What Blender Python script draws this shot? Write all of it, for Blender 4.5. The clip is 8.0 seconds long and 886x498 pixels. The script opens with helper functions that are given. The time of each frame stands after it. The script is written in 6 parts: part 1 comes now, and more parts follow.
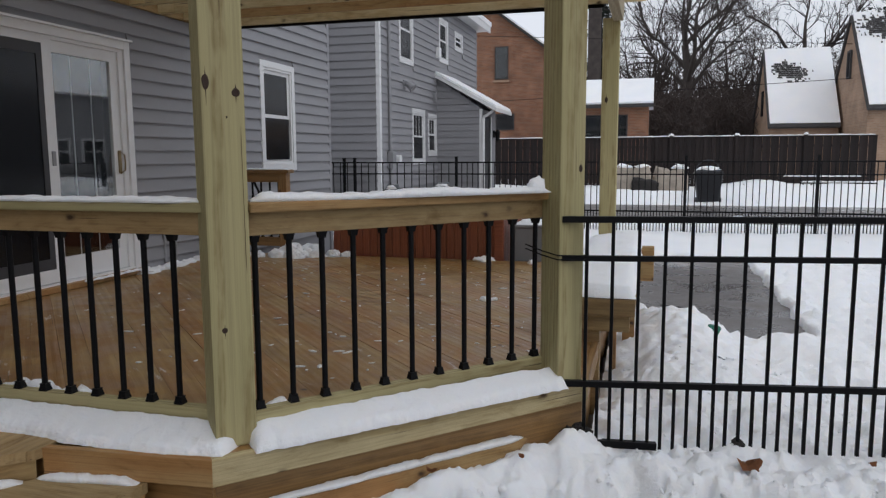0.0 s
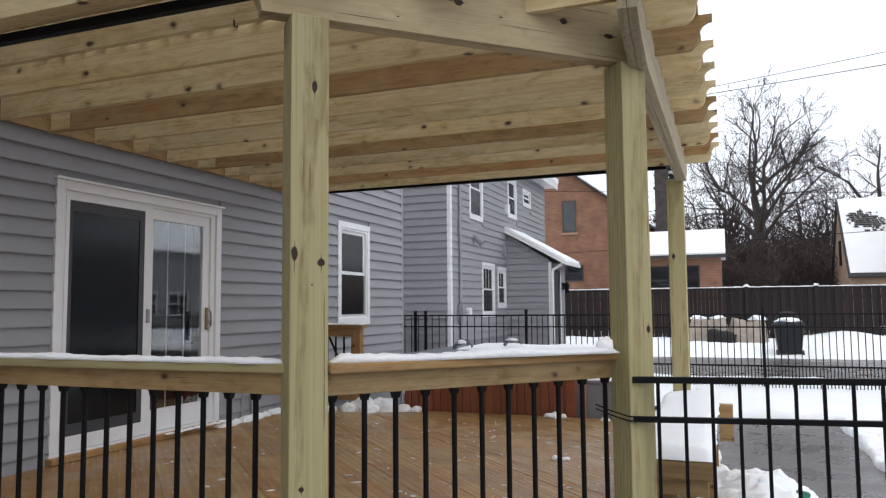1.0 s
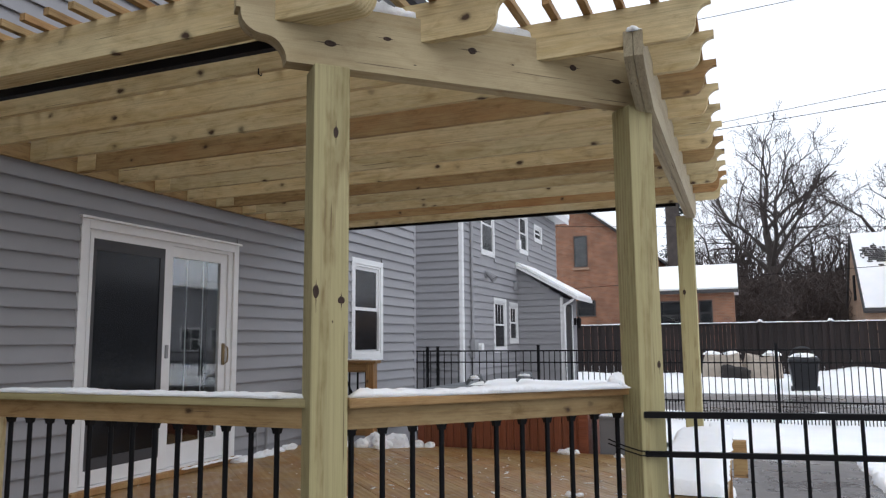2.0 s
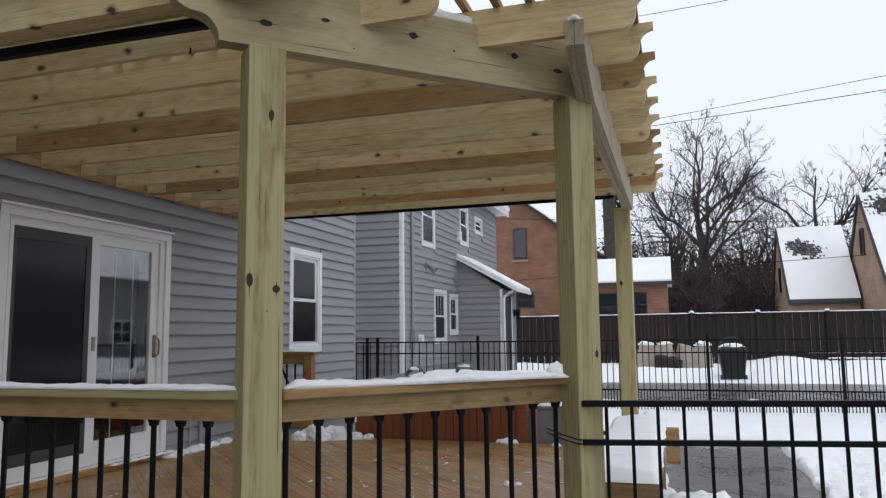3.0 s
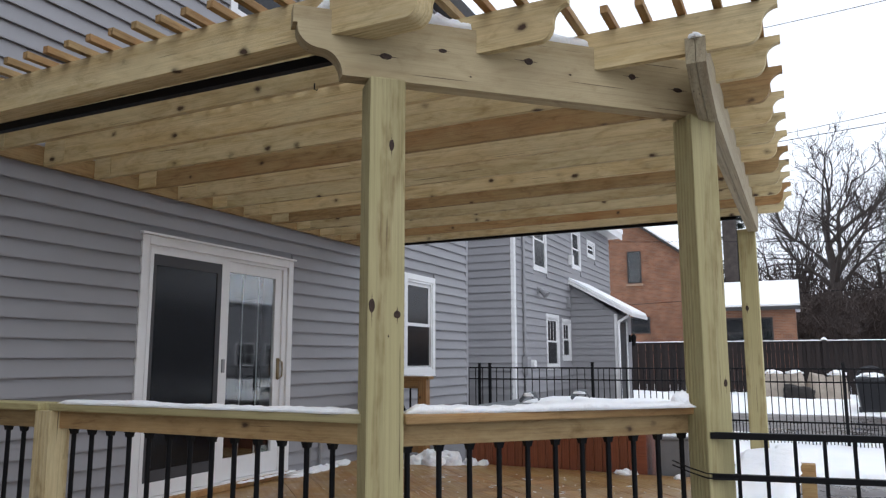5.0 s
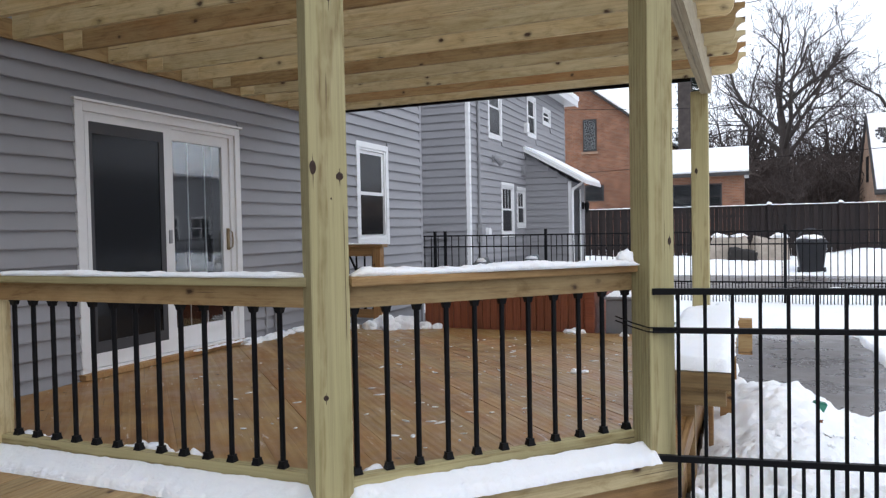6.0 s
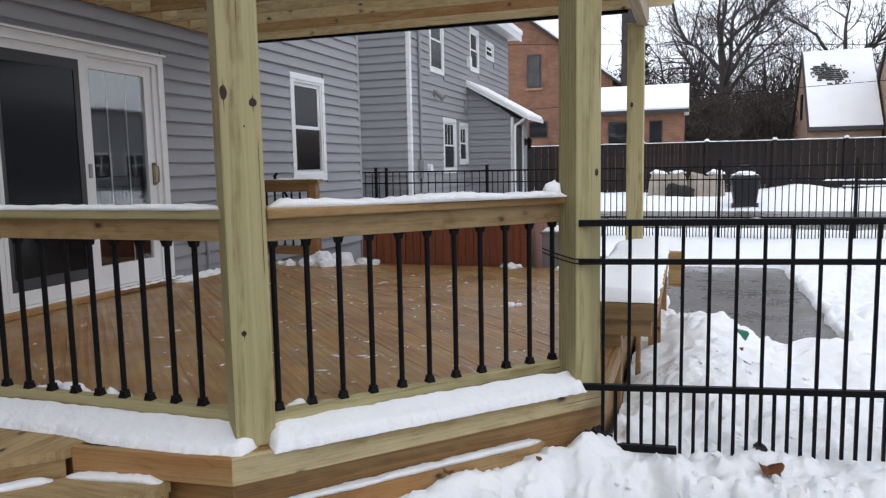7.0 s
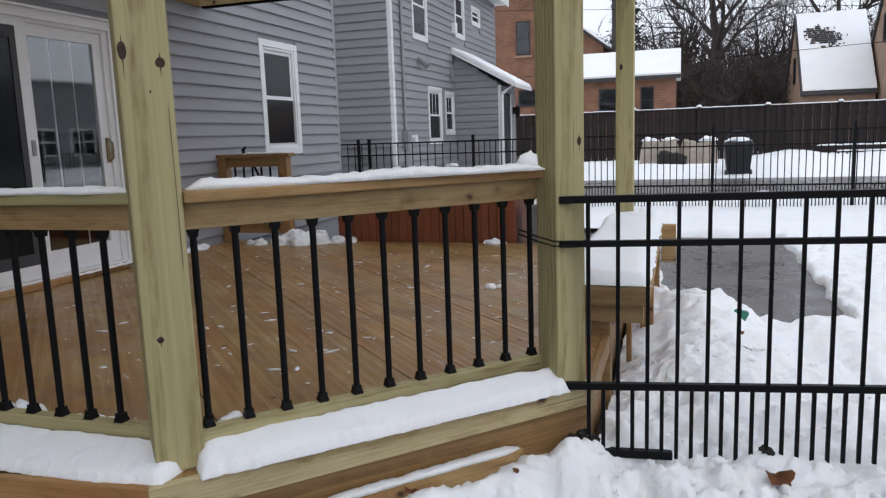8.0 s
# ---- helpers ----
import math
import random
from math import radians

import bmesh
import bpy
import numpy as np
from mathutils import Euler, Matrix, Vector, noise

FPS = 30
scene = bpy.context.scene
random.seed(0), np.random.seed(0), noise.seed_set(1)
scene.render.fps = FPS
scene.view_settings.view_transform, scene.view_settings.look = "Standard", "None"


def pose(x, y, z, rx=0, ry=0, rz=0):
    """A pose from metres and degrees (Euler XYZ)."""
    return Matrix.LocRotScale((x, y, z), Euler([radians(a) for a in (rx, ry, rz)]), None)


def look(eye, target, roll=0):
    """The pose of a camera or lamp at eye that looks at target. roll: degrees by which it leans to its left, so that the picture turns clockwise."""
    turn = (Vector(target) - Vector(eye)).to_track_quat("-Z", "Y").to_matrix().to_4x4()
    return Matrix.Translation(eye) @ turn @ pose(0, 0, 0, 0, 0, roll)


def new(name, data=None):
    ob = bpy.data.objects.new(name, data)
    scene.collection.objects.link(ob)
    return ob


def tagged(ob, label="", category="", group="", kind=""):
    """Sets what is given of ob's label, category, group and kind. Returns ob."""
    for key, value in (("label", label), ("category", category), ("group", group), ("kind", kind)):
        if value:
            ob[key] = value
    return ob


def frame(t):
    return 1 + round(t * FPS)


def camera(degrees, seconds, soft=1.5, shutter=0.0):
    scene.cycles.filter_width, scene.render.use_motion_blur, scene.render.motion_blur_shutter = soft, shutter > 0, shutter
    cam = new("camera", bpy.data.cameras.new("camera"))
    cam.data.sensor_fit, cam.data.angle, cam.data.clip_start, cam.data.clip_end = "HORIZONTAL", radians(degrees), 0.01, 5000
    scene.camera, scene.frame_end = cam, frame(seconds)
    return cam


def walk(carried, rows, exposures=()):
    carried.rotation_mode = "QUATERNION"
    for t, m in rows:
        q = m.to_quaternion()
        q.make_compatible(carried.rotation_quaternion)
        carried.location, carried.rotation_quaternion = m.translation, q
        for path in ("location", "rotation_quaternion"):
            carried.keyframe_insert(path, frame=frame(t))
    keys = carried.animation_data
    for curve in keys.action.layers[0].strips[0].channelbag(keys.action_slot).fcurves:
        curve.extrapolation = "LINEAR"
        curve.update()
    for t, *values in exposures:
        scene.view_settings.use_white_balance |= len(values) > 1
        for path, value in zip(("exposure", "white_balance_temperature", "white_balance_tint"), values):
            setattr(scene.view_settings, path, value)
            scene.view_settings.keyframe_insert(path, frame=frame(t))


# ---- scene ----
cam = camera(62.0, 8.0, 1.3)
PATH = [
    (0, (1.469, -2.464, 1.047), (0.932, -0.554, 0.796), -0.3),
    (0.5, (1.483, -2.527, 1.077), (0.825, -0.641, 0.981), 0.5),
    (1, (1.509, -2.595, 1.099), (0.794, -0.734, 1.255), -0.5),
    (1.2, (1.513, -2.63, 1.106), (0.768, -0.786, 1.317), -0.5),
    (2.3, (1.537, -2.715, 1.102), (0.812, -0.87, 1.366), -0.8),
    (2.5, (1.53, -2.685, 1.103), (0.869, -0.818, 1.378), -0.9),
    (3, (1.52, -2.655, 1.094), (0.931, -0.757, 1.321), -0.7),
    (3.5, (1.498, -2.631, 1.085), (0.902, -0.732, 1.278), -0.7),
    (4, (1.486, -2.66, 1.111), (0.723, -0.849, 1.487), -0.3),
    (4.2, (1.49, -2.683, 1.11), (0.611, -0.931, 1.506), 0.3),
    (5.3, (1.487, -2.655, 1.091), (0.647, -0.855, 1.325), -0.5),
    (5.5, (1.494, -2.641, 1.084), (0.675, -0.826, 1.268), -0.9),
    (6, (1.503, -2.583, 1.062), (0.735, -0.737, 1.008), -1.1),
    (6.5, (1.526, -2.539, 1.053), (0.821, -0.674, 0.896), -1.3),
    (7, (1.565, -2.482, 1.03), (0.935, -0.597, 0.805), -1.1),
    (7.5, (1.597, -2.362, 1.0), (0.952, -0.504, 0.64), -3.0),
    (8, (1.547, -2.012, 1.024), (0.937, -0.132, 0.721), -2.0),
]
STOPS = [(0.0, -0.64), (0.5, -0.3), (1.0, -0.05), (2.5, -0.18), (3.0, -0.38), (3.5, -0.38), (4.0, -0.39), (4.2, -0.34), (5.5, 0.06), (6.0, 0.09), (6.5, -0.03), (7.0, -0.11), (7.5, -0.28), (8.0, -0.3)]
walk(cam, [(t, look(eye, target, roll)) for t, eye, target, roll in PATH], [(t, stops, 6120 if t < 2.0 else 5900 if 5.0 < t < 6.2 else 6000, 12) for t, stops in STOPS])


# ---- world and light ----
world = bpy.data.worlds.new("overcast")
scene.world = world
world.use_nodes = True
wn = world.node_tree
wn.nodes.clear()
w_out = wn.nodes.new("ShaderNodeOutputWorld")
w_bg = wn.nodes.new("ShaderNodeBackground")
w_sky = wn.nodes.new("ShaderNodeTexSky")
w_sky.sky_type = "NISHITA"
w_sky.sun_disc = False
w_sky.sun_elevation = radians(32)
w_sky.sun_rotation = radians(150)
w_sky.air_density = 1.0
w_sky.dust_density = 6.0
w_dim = wn.nodes.new("ShaderNodeVectorMath")
w_dim.operation = "SCALE"
w_dim.inputs["Scale"].default_value = 0.05
w_mix = wn.nodes.new("ShaderNodeMix")
w_mix.data_type = "RGBA"
w_mix.inputs["Factor"].default_value = 0.88
w_mix.inputs["B"].default_value = (0.958, 0.979, 1.0, 1)
w_bg.inputs["Strength"].default_value = 1.42
wn.links.new(w_sky.outputs[0], w_dim.inputs[0])
wn.links.new(w_dim.outputs[0], w_mix.inputs["A"])
wn.links.new(w_mix.outputs["Result"], w_bg.inputs[0])
wn.links.new(w_bg.outputs[0], w_out.inputs[0])
sun_data = bpy.data.lights.new("sun", "SUN")
sun_data.energy = 0.35
sun_data.angle = radians(60)
sun_data.color = (1.0, 0.97, 0.93)
sun = new("sun", sun_data)
sun.matrix_basis = look((5, -6, 12), (0, 0, 0))


# ---- materials ----
def nt_material(name):
    m = bpy.data.materials.new(name)
    m.use_nodes = True
    t = m.node_tree
    return m, t, t.nodes["Principled BSDF"]


def nd(t, kind, **inputs):
    n = t.nodes.new(kind)
    for k, v in inputs.items():
        n.inputs[k.replace("_", " ")].default_value = v
    return n


def ramp(t, src, stops):
    r = t.nodes.new("ShaderNodeValToRGB")
    e = r.color_ramp.elements
    while len(e) < len(stops):
        e.new(0.5)
    for el, (p, c) in zip(e, stops):
        el.position = p
        el.color = (*c, 1) if len(c) == 3 else c
    t.links.new(src, r.inputs[0])
    return r


def mixc(t, fac, a, b, blend="MIX"):
    m = t.nodes.new("ShaderNodeMix")
    m.data_type = "RGBA"
    m.blend_type = blend
    for key, v in (("Factor", fac), ("A", a), ("B", b)):
        if isinstance(v, (int, float)):
            m.inputs[key].default_value = v
        elif isinstance(v, tuple):
            m.inputs[key].default_value = (*v, 1)
        else:
            t.links.new(v, m.inputs[key])
    return m.outputs["Result"]


def maths(t, op, a, b=0.0):
    m = t.nodes.new("ShaderNodeMath")
    m.operation = op
    for i, v in enumerate((a, b)):
        if isinstance(v, (int, float)):
            m.inputs[i].default_value = v
        else:
            t.links.new(v, m.inputs[i])
    return m.outputs[0]


def bump(t, bsdf, height, strength, distance):
    b = nd(t, "ShaderNodeBump", Strength=strength, Distance=distance)
    t.links.new(height, b.inputs["Height"])
    t.links.new(b.outputs[0], bsdf.inputs["Normal"])


def shifted(t, spread=37.0):
    """Object coordinates, moved by a different amount on every piece."""
    tc = t.nodes.new("ShaderNodeTexCoord")
    oi = t.nodes.new("ShaderNodeObjectInfo")
    sc = t.nodes.new("ShaderNodeVectorMath")
    sc.operation = "MULTIPLY_ADD"
    sc.inputs[1].default_value = (spread, spread * 0.37, spread * 0.71)
    comb = t.nodes.new("ShaderNodeCombineXYZ")
    for i in range(3):
        t.links.new(oi.outputs["Random"], comb.inputs[i])
    t.links.new(comb.outputs[0], sc.inputs[0])
    t.links.new(tc.outputs["Object"], sc.inputs[2])
    return sc.outputs[0], oi.outputs["Random"], tc.outputs["Object"]


def wood(name, light, dark, warm, warm_amount=0.5, rough=0.75, knots=True, wet=0.0, knot_size=0.14, rings=13.0, streak=0.75, soaked=0.0, blotch=0.0):
    """Sawn pine, length along the piece's own x."""
    m, t, b = nt_material(name)
    vec, rnd, own = shifted(t)
    # growth rings round a pith that lies a little outside the board
    off = t.nodes.new("ShaderNodeMapping")
    off.inputs["Scale"].default_value = (0.11, 1.0, 1.0)
    off.inputs["Rotation"].default_value = (0.0, 0.22, 0.10)
    pith = t.nodes.new("ShaderNodeCombineXYZ")
    t.links.new(maths(t, "MULTIPLY", rnd, 9.0), pith.inputs[0])
    t.links.new(maths(t, "MULTIPLY_ADD", rnd, 0.05), pith.inputs[1])
    pith.inputs[2].default_value = 0.06
    t.links.new(pith.outputs[0], off.inputs["Location"])
    t.links.new(own, off.inputs["Vector"])
    wave = nd(t, "ShaderNodeTexWave", Scale=rings, Distortion=2.6, Detail=3.0, Detail_Scale=1.4, Detail_Roughness=0.55)
    wave.wave_type, wave.rings_direction = "RINGS", "X"
    t.links.new(off.outputs[0], wave.inputs["Vector"])
    st = t.nodes.new("ShaderNodeMapping")
    st.inputs["Scale"].default_value = (1.1, 130.0, 130.0)
    t.links.new(vec, st.inputs["Vector"])
    fine = nd(t, "ShaderNodeTexNoise", Scale=1.0, Detail=5.0, Roughness=0.65)
    t.links.new(st.outputs[0], fine.inputs["Vector"])
    bm_ = t.nodes.new("ShaderNodeMapping")
    bm_.inputs["Scale"].default_value = (1.0, 3.0, 3.0)
    t.links.new(vec, bm_.inputs["Vector"])
    big = nd(t, "ShaderNodeTexNoise", Scale=1.6, Detail=5.0, Roughness=0.6)
    t.links.new(bm_.outputs[0], big.inputs["Vector"])
    grain = ramp(t, wave.outputs["Fac"], [(0.0, (0, 0, 0)), (0.55, (0.08, 0.08, 0.08)), (0.86, (1, 1, 1)), (1.0, (0.55, 0.55, 0.55))])
    fade = nd(t, "ShaderNodeTexNoise", Scale=9.0, Detail=3.0)
    t.links.new(bm_.outputs[0], fade.inputs["Vector"])
    fd = ramp(t, fade.outputs["Fac"], [(0.36, (0.18, 0.18, 0.18)), (0.62, (1, 1, 1))])
    col = mixc(t, maths(t, "MULTIPLY", grain.outputs[0], fd.outputs[0]), light, dark)
    blot = ramp(t, big.outputs["Fac"], [(0.36, (0, 0, 0)), (0.66, (1, 1, 1))])
    tone = maths(t, "MULTIPLY", maths(t, "ADD", blot.outputs[0], maths(t, "SUBTRACT", rnd, 0.5)), warm_amount)
    col = mixc(t, tone, col, warm)
    fr = ramp(t, fine.outputs["Fac"], [(0.28, (0.5, 0.48, 0.45)), (0.5, (0.95, 0.95, 0.95)), (0.75, (1.15, 1.15, 1.15))])
    col = mixc(t, streak, col, fr.outputs[0], "MULTIPLY")
    if blotch:
        # mottled stains drawn out along the board
        mo = t.nodes.new("ShaderNodeMapping")
        mo.inputs["Scale"].default_value = (4.5, 16.0, 16.0)
        t.links.new(vec, mo.inputs["Vector"])
        mot = nd(t, "ShaderNodeTexNoise", Scale=1.0, Detail=7.0, Roughness=0.68, Distortion=0.8)
        t.links.new(mo.outputs[0], mot.inputs["Vector"])
        mr = ramp(t, mot.outputs["Fac"], [(0.30, (0.62, 0.55, 0.44)), (0.46, (0.94, 0.92, 0.89)), (0.70, (1.12, 1.12, 1.1))])
        col = mixc(t, blotch, col, mr.outputs[0], "MULTIPLY")
    # drying checks: thin dark splits along the grain
    ck = t.nodes.new("ShaderNodeMapping")
    ck.inputs["Scale"].default_value = (1.6, 95.0, 95.0)
    t.links.new(vec, ck.inputs["Vector"])
    split = nd(t, "ShaderNodeTexNoise", Scale=1.0, Detail=1.0)
    t.links.new(ck.outputs[0], split.inputs["Vector"])
    sr_ = ramp(t, split.outputs["Fac"], [(0.745, (0, 0, 0)), (0.775, (0.8, 0.8, 0.8))])
    col = mixc(t, sr_.outputs[0], col, (0.06, 0.035, 0.018))
    each = ramp(t, rnd, [(0.0, (0.78, 0.74, 0.66)), (0.5, (1.0, 0.99, 0.95)), (1.0, (1.15, 1.14, 1.1))])
    col = mixc(t, 0.8, col, each.outputs[0], "MULTIPLY")
    if knots:
        km = t.nodes.new("ShaderNodeMapping")
        km.inputs["Scale"].default_value = (5.5, 8.0, 8.0)
        t.links.new(vec, km.inputs["Vector"])
        # few knots, of uneven outline: most cells carry none
        jig = nd(t, "ShaderNodeTexNoise", Scale=3.0, Detail=2.0)
        t.links.new(km.outputs[0], jig.inputs["Vector"])
        bent = t.nodes.new("ShaderNodeVectorMath")
        bent.operation = "MULTIPLY_ADD"
        bent.inputs[1].default_value = (0.22, 0.22, 0.22)
        t.links.new(jig.outputs["Color"], bent.inputs[0])
        t.links.new(km.outputs[0], bent.inputs[2])
        vo = nd(t, "ShaderNodeTexVoronoi", Scale=1.0)
        t.links.new(bent.outputs[0], vo.inputs["Vector"])
        sep = t.nodes.new("ShaderNodeSeparateColor")
        t.links.new(vo.outputs["Color"], sep.inputs[0])
        has = maths(t, "GREATER_THAN", sep.outputs[0], 0.5)
        kr = ramp(t, vo.outputs["Distance"], [(knot_size * 0.5, (1, 1, 1)), (knot_size * 0.8, (0.5, 0.5, 0.5)), (knot_size * 1.15, (0.12, 0.12, 0.12)), (knot_size * 2.0, (0, 0, 0))])
        col = mixc(t, maths(t, "MULTIPLY", kr.outputs[0], has), col, (0.06, 0.03, 0.013))
    rr = ramp(t, big.outputs["Fac"], [(0.3, (rough - wet,) * 3), (0.7, (rough,) * 3)])
    rough_out = rr.outputs[0]
    if soaked:
        # wet patches across the boards, and rime scraped thin along them
        geo = t.nodes.new("ShaderNodeNewGeometry")
        pool = nd(t, "ShaderNodeTexNoise", Scale=3.1, Detail=8.0, Roughness=0.66, Distortion=0.9)
        t.links.new(geo.outputs["Position"], pool.inputs["Vector"])
        pr = ramp(t, pool.outputs["Fac"], [(0.40, (0, 0, 0)), (0.60, (1, 1, 1))])
        col = mixc(t, maths(t, "MULTIPLY", pr.outputs[0], soaked), col, (0.66, 0.55, 0.42), "MULTIPLY")
        rough_out = mixc(t, maths(t, "MULTIPLY", pr.outputs[0], 0.85), rr.outputs[0], (0.28, 0.28, 0.28))
        sm = t.nodes.new("ShaderNodeMapping")
        sm.inputs["Scale"].default_value = (5.0, 34.0, 34.0)
        t.links.new(vec, sm.inputs["Vector"])
        smear = nd(t, "ShaderNodeTexNoise", Scale=1.0, Detail=4.0, Roughness=0.6)
        t.links.new(sm.outputs[0], smear.inputs["Vector"])
        zone = nd(t, "ShaderNodeTexNoise", Scale=2.6, Detail=3.0)
        t.links.new(geo.outputs["Position"], zone.inputs["Vector"])
        sw = ramp(t, maths(t, "ADD", smear.outputs["Fac"], maths(t, "MULTIPLY", zone.outputs["Fac"], 0.5)), [(0.92, (0, 0, 0)), (1.02, (0.6, 0.6, 0.6))])
        col = mixc(t, sw.outputs[0], col, (0.72, 0.70, 0.68))
    t.links.new(col, b.inputs["Base Color"])
    t.links.new(rough_out, b.inputs["Roughness"])
    bump(t, b, maths(t, "ADD", fine.outputs["Fac"], wave.outputs["Fac"]), 0.4, 0.005)
    return m


def plain(name, color, rough=0.5, metal=0.0, vary=0.12, scale=6.0, bumps=0.0, spec=0.5, by_piece=0.0):
    m, t, b = nt_material(name)
    vec, rnd, own = shifted(t, 11.0)
    n = nd(t, "ShaderNodeTexNoise", Scale=scale, Detail=6.0, Roughness=0.6)
    t.links.new(vec, n.inputs["Vector"])
    n2 = nd(t, "ShaderNodeTexNoise", Scale=scale * 9, Detail=4.0, Roughness=0.7)
    t.links.new(vec, n2.inputs["Vector"])
    s = maths(t, "ADD", n.outputs["Fac"], maths(t, "MULTIPLY", n2.outputs["Fac"], 0.5))
    if by_piece:
        s = maths(t, "ADD", s, maths(t, "MULTIPLY", maths(t, "SUBTRACT", rnd, 0.5), by_piece))
    r = ramp(t, s, [(0.45, tuple(c * (1 - vary) for c in color)), (1.0, tuple(min(1, c * (1 + vary)) for c in color))])
    t.links.new(r.outputs[0], b.inputs["Base Color"])
    rr = ramp(t, n2.outputs["Fac"], [(0.3, (max(0, rough - 0.1),) * 3), (0.7, (min(1, rough + 0.1),) * 3)])
    t.links.new(rr.outputs[0], b.inputs["Roughness"])
    b.inputs["Metallic"].default_value = metal
    b.inputs["Specular IOR Level"].default_value = spec
    if bumps:
        bump(t, b, s, bumps, 0.01)
    return m


def snow_material():
    m, t, b = nt_material("snow")
    tc = t.nodes.new("ShaderNodeTexCoord")
    n = nd(t, "ShaderNodeTexNoise", Scale=9.0, Detail=8.0, Roughness=0.65)
    n2 = nd(t, "ShaderNodeTexNoise", Scale=1.3, Detail=5.0)
    t.links.new(tc.outputs["Object"], n.inputs["Vector"])
    t.links.new(tc.outputs["Object"], n2.inputs["Vector"])
    r = ramp(t, n2.outputs["Fac"], [(0.3, (0.92, 0.935, 0.955)), (0.65, (0.965, 0.97, 0.98))])
    t.links.new(r.outputs[0], b.inputs["Base Color"])
    b.inputs["Roughness"].default_value = 0.7
    b.inputs["Specular IOR Level"].default_value = 0.25
    b.inputs["Subsurface Weight"].default_value = 0.5
    b.inputs["Subsurface Radius"].default_value = (1.0, 1.1, 1.25)
    b.inputs["Subsurface Scale"].default_value = 0.03
    n3 = nd(t, "ShaderNodeTexNoise", Scale=70.0, Detail=6.0, Roughness=0.7)
    t.links.new(tc.outputs["Object"], n3.inputs["Vector"])
    bump(t, b, maths(t, "ADD", n.outputs["Fac"], maths(t, "MULTIPLY", n3.outputs["Fac"], 0.35)), 0.6, 0.035)
    return m


def wet_ground():
    m, t, b = nt_material("wet_concrete")
    tc = t.nodes.new("ShaderNodeTexCoord")
    n = nd(t, "ShaderNodeTexNoise", Scale=1.1, Detail=8.0, Roughness=0.6)
    n2 = nd(t, "ShaderNodeTexNoise", Scale=45.0, Detail=5.0)
    for q in (n, n2):
        t.links.new(tc.outputs["Object"], q.inputs["Vector"])
    r = ramp(t, n.outputs["Fac"], [(0.3, (0.05, 0.041, 0.036)), (0.5, (0.085, 0.071, 0.064)), (0.72, (0.15, 0.13, 0.117))])
    g = ramp(t, n2.outputs["Fac"], [(0.3, (0.75, 0.75, 0.75)), (0.7, (1.2, 1.2, 1.2))])
    t.links.new(mixc(t, 0.8, r.outputs[0], g.outputs[0], "MULTIPLY"), b.inputs["Base Color"])
    rr = ramp(t, n.outputs["Fac"], [(0.35, (0.14,) * 3), (0.65, (0.5,) * 3)])
    t.links.new(rr.outputs[0], b.inputs["Roughness"])
    bump(t, b, n2.outputs["Fac"], 0.3, 0.004)
    return m


def brick_material(name, c1, c2, mortar):
    m, t, b = nt_material(name)
    tc = t.nodes.new("ShaderNodeTexCoord")
    mp = t.nodes.new("ShaderNodeMapping")
    mp.inputs["Rotation"].default_value = (radians(-90), 0, 0)
    t.links.new(tc.outputs["Object"], mp.inputs["Vector"])
    br = nd(t, "ShaderNodeTexBrick", Scale=1.0, Mortar_Size=0.008, Brick_Width=0.215, Row_Height=0.075)
    br.inputs["Color1"].default_value = (*c1, 1)
    br.inputs["Color2"].default_value = (*c2, 1)
    br.inputs["Mortar"].default_value = (*mortar, 1)
    t.links.new(mp.outputs[0], br.inputs["Vector"])
    n = nd(t, "ShaderNodeTexNoise", Scale=1.5, Detail=6.0)
    t.links.new(tc.outputs["Object"], n.inputs["Vector"])
    g = ramp(t, n.outputs["Fac"], [(0.3, (0.7, 0.7, 0.7)), (0.7, (1.2, 1.2, 1.2))])
    t.links.new(mixc(t, 0.8, br.outputs["Color"], g.outputs[0], "MULTIPLY"), b.inputs["Base Color"])
    b.inputs["Roughness"].default_value = 0.85
    return m


def glass_material(name="window_glass", ior=1.5):
    m, t, b = nt_material(name)
    b.inputs["Base Color"].default_value = (0.9, 0.95, 0.95, 1)
    b.inputs["Roughness"].default_value = 0.02
    b.inputs["IOR"].default_value = ior
    b.inputs["Transmission Weight"].default_value = 1.0
    return m


PINE = wood("treated_pine", (0.63, 0.545, 0.335), (0.47, 0.375, 0.19), (0.54, 0.395, 0.19), 0.5, streak=0.45, blotch=0.8, knot_size=0.18)
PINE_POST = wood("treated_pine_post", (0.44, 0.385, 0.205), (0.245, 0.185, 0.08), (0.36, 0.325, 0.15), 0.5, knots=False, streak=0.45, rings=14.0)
PINE_TREAD = wood("damp_pine_tread", (0.30, 0.215, 0.10), (0.20, 0.135, 0.058), (0.25, 0.145, 0.06), 0.8, rough=0.55, wet=0.2, blotch=0.8)
BEAM = wood("treated_pine_beam", (0.54, 0.46, 0.29), (0.44, 0.355, 0.20), (0.44, 0.345, 0.21), 0.6, knots=False, streak=0.3, rings=6.0, blotch=0.5)
BEAM_GREY = wood("dull_pine_beam", (0.40, 0.345, 0.23), (0.26, 0.21, 0.13), (0.34, 0.28, 0.19), 0.6, knots=False, streak=0.7, rings=9.0)
KNOT = plain("pine_knot", (0.034, 0.016, 0.008), 0.7, vary=0.5, scale=60.0)
PINE_WARM = wood("treated_pine_warm", (0.40, 0.285, 0.135), (0.28, 0.185, 0.073), (0.34, 0.18, 0.065), 0.85, streak=0.5, blotch=0.9)
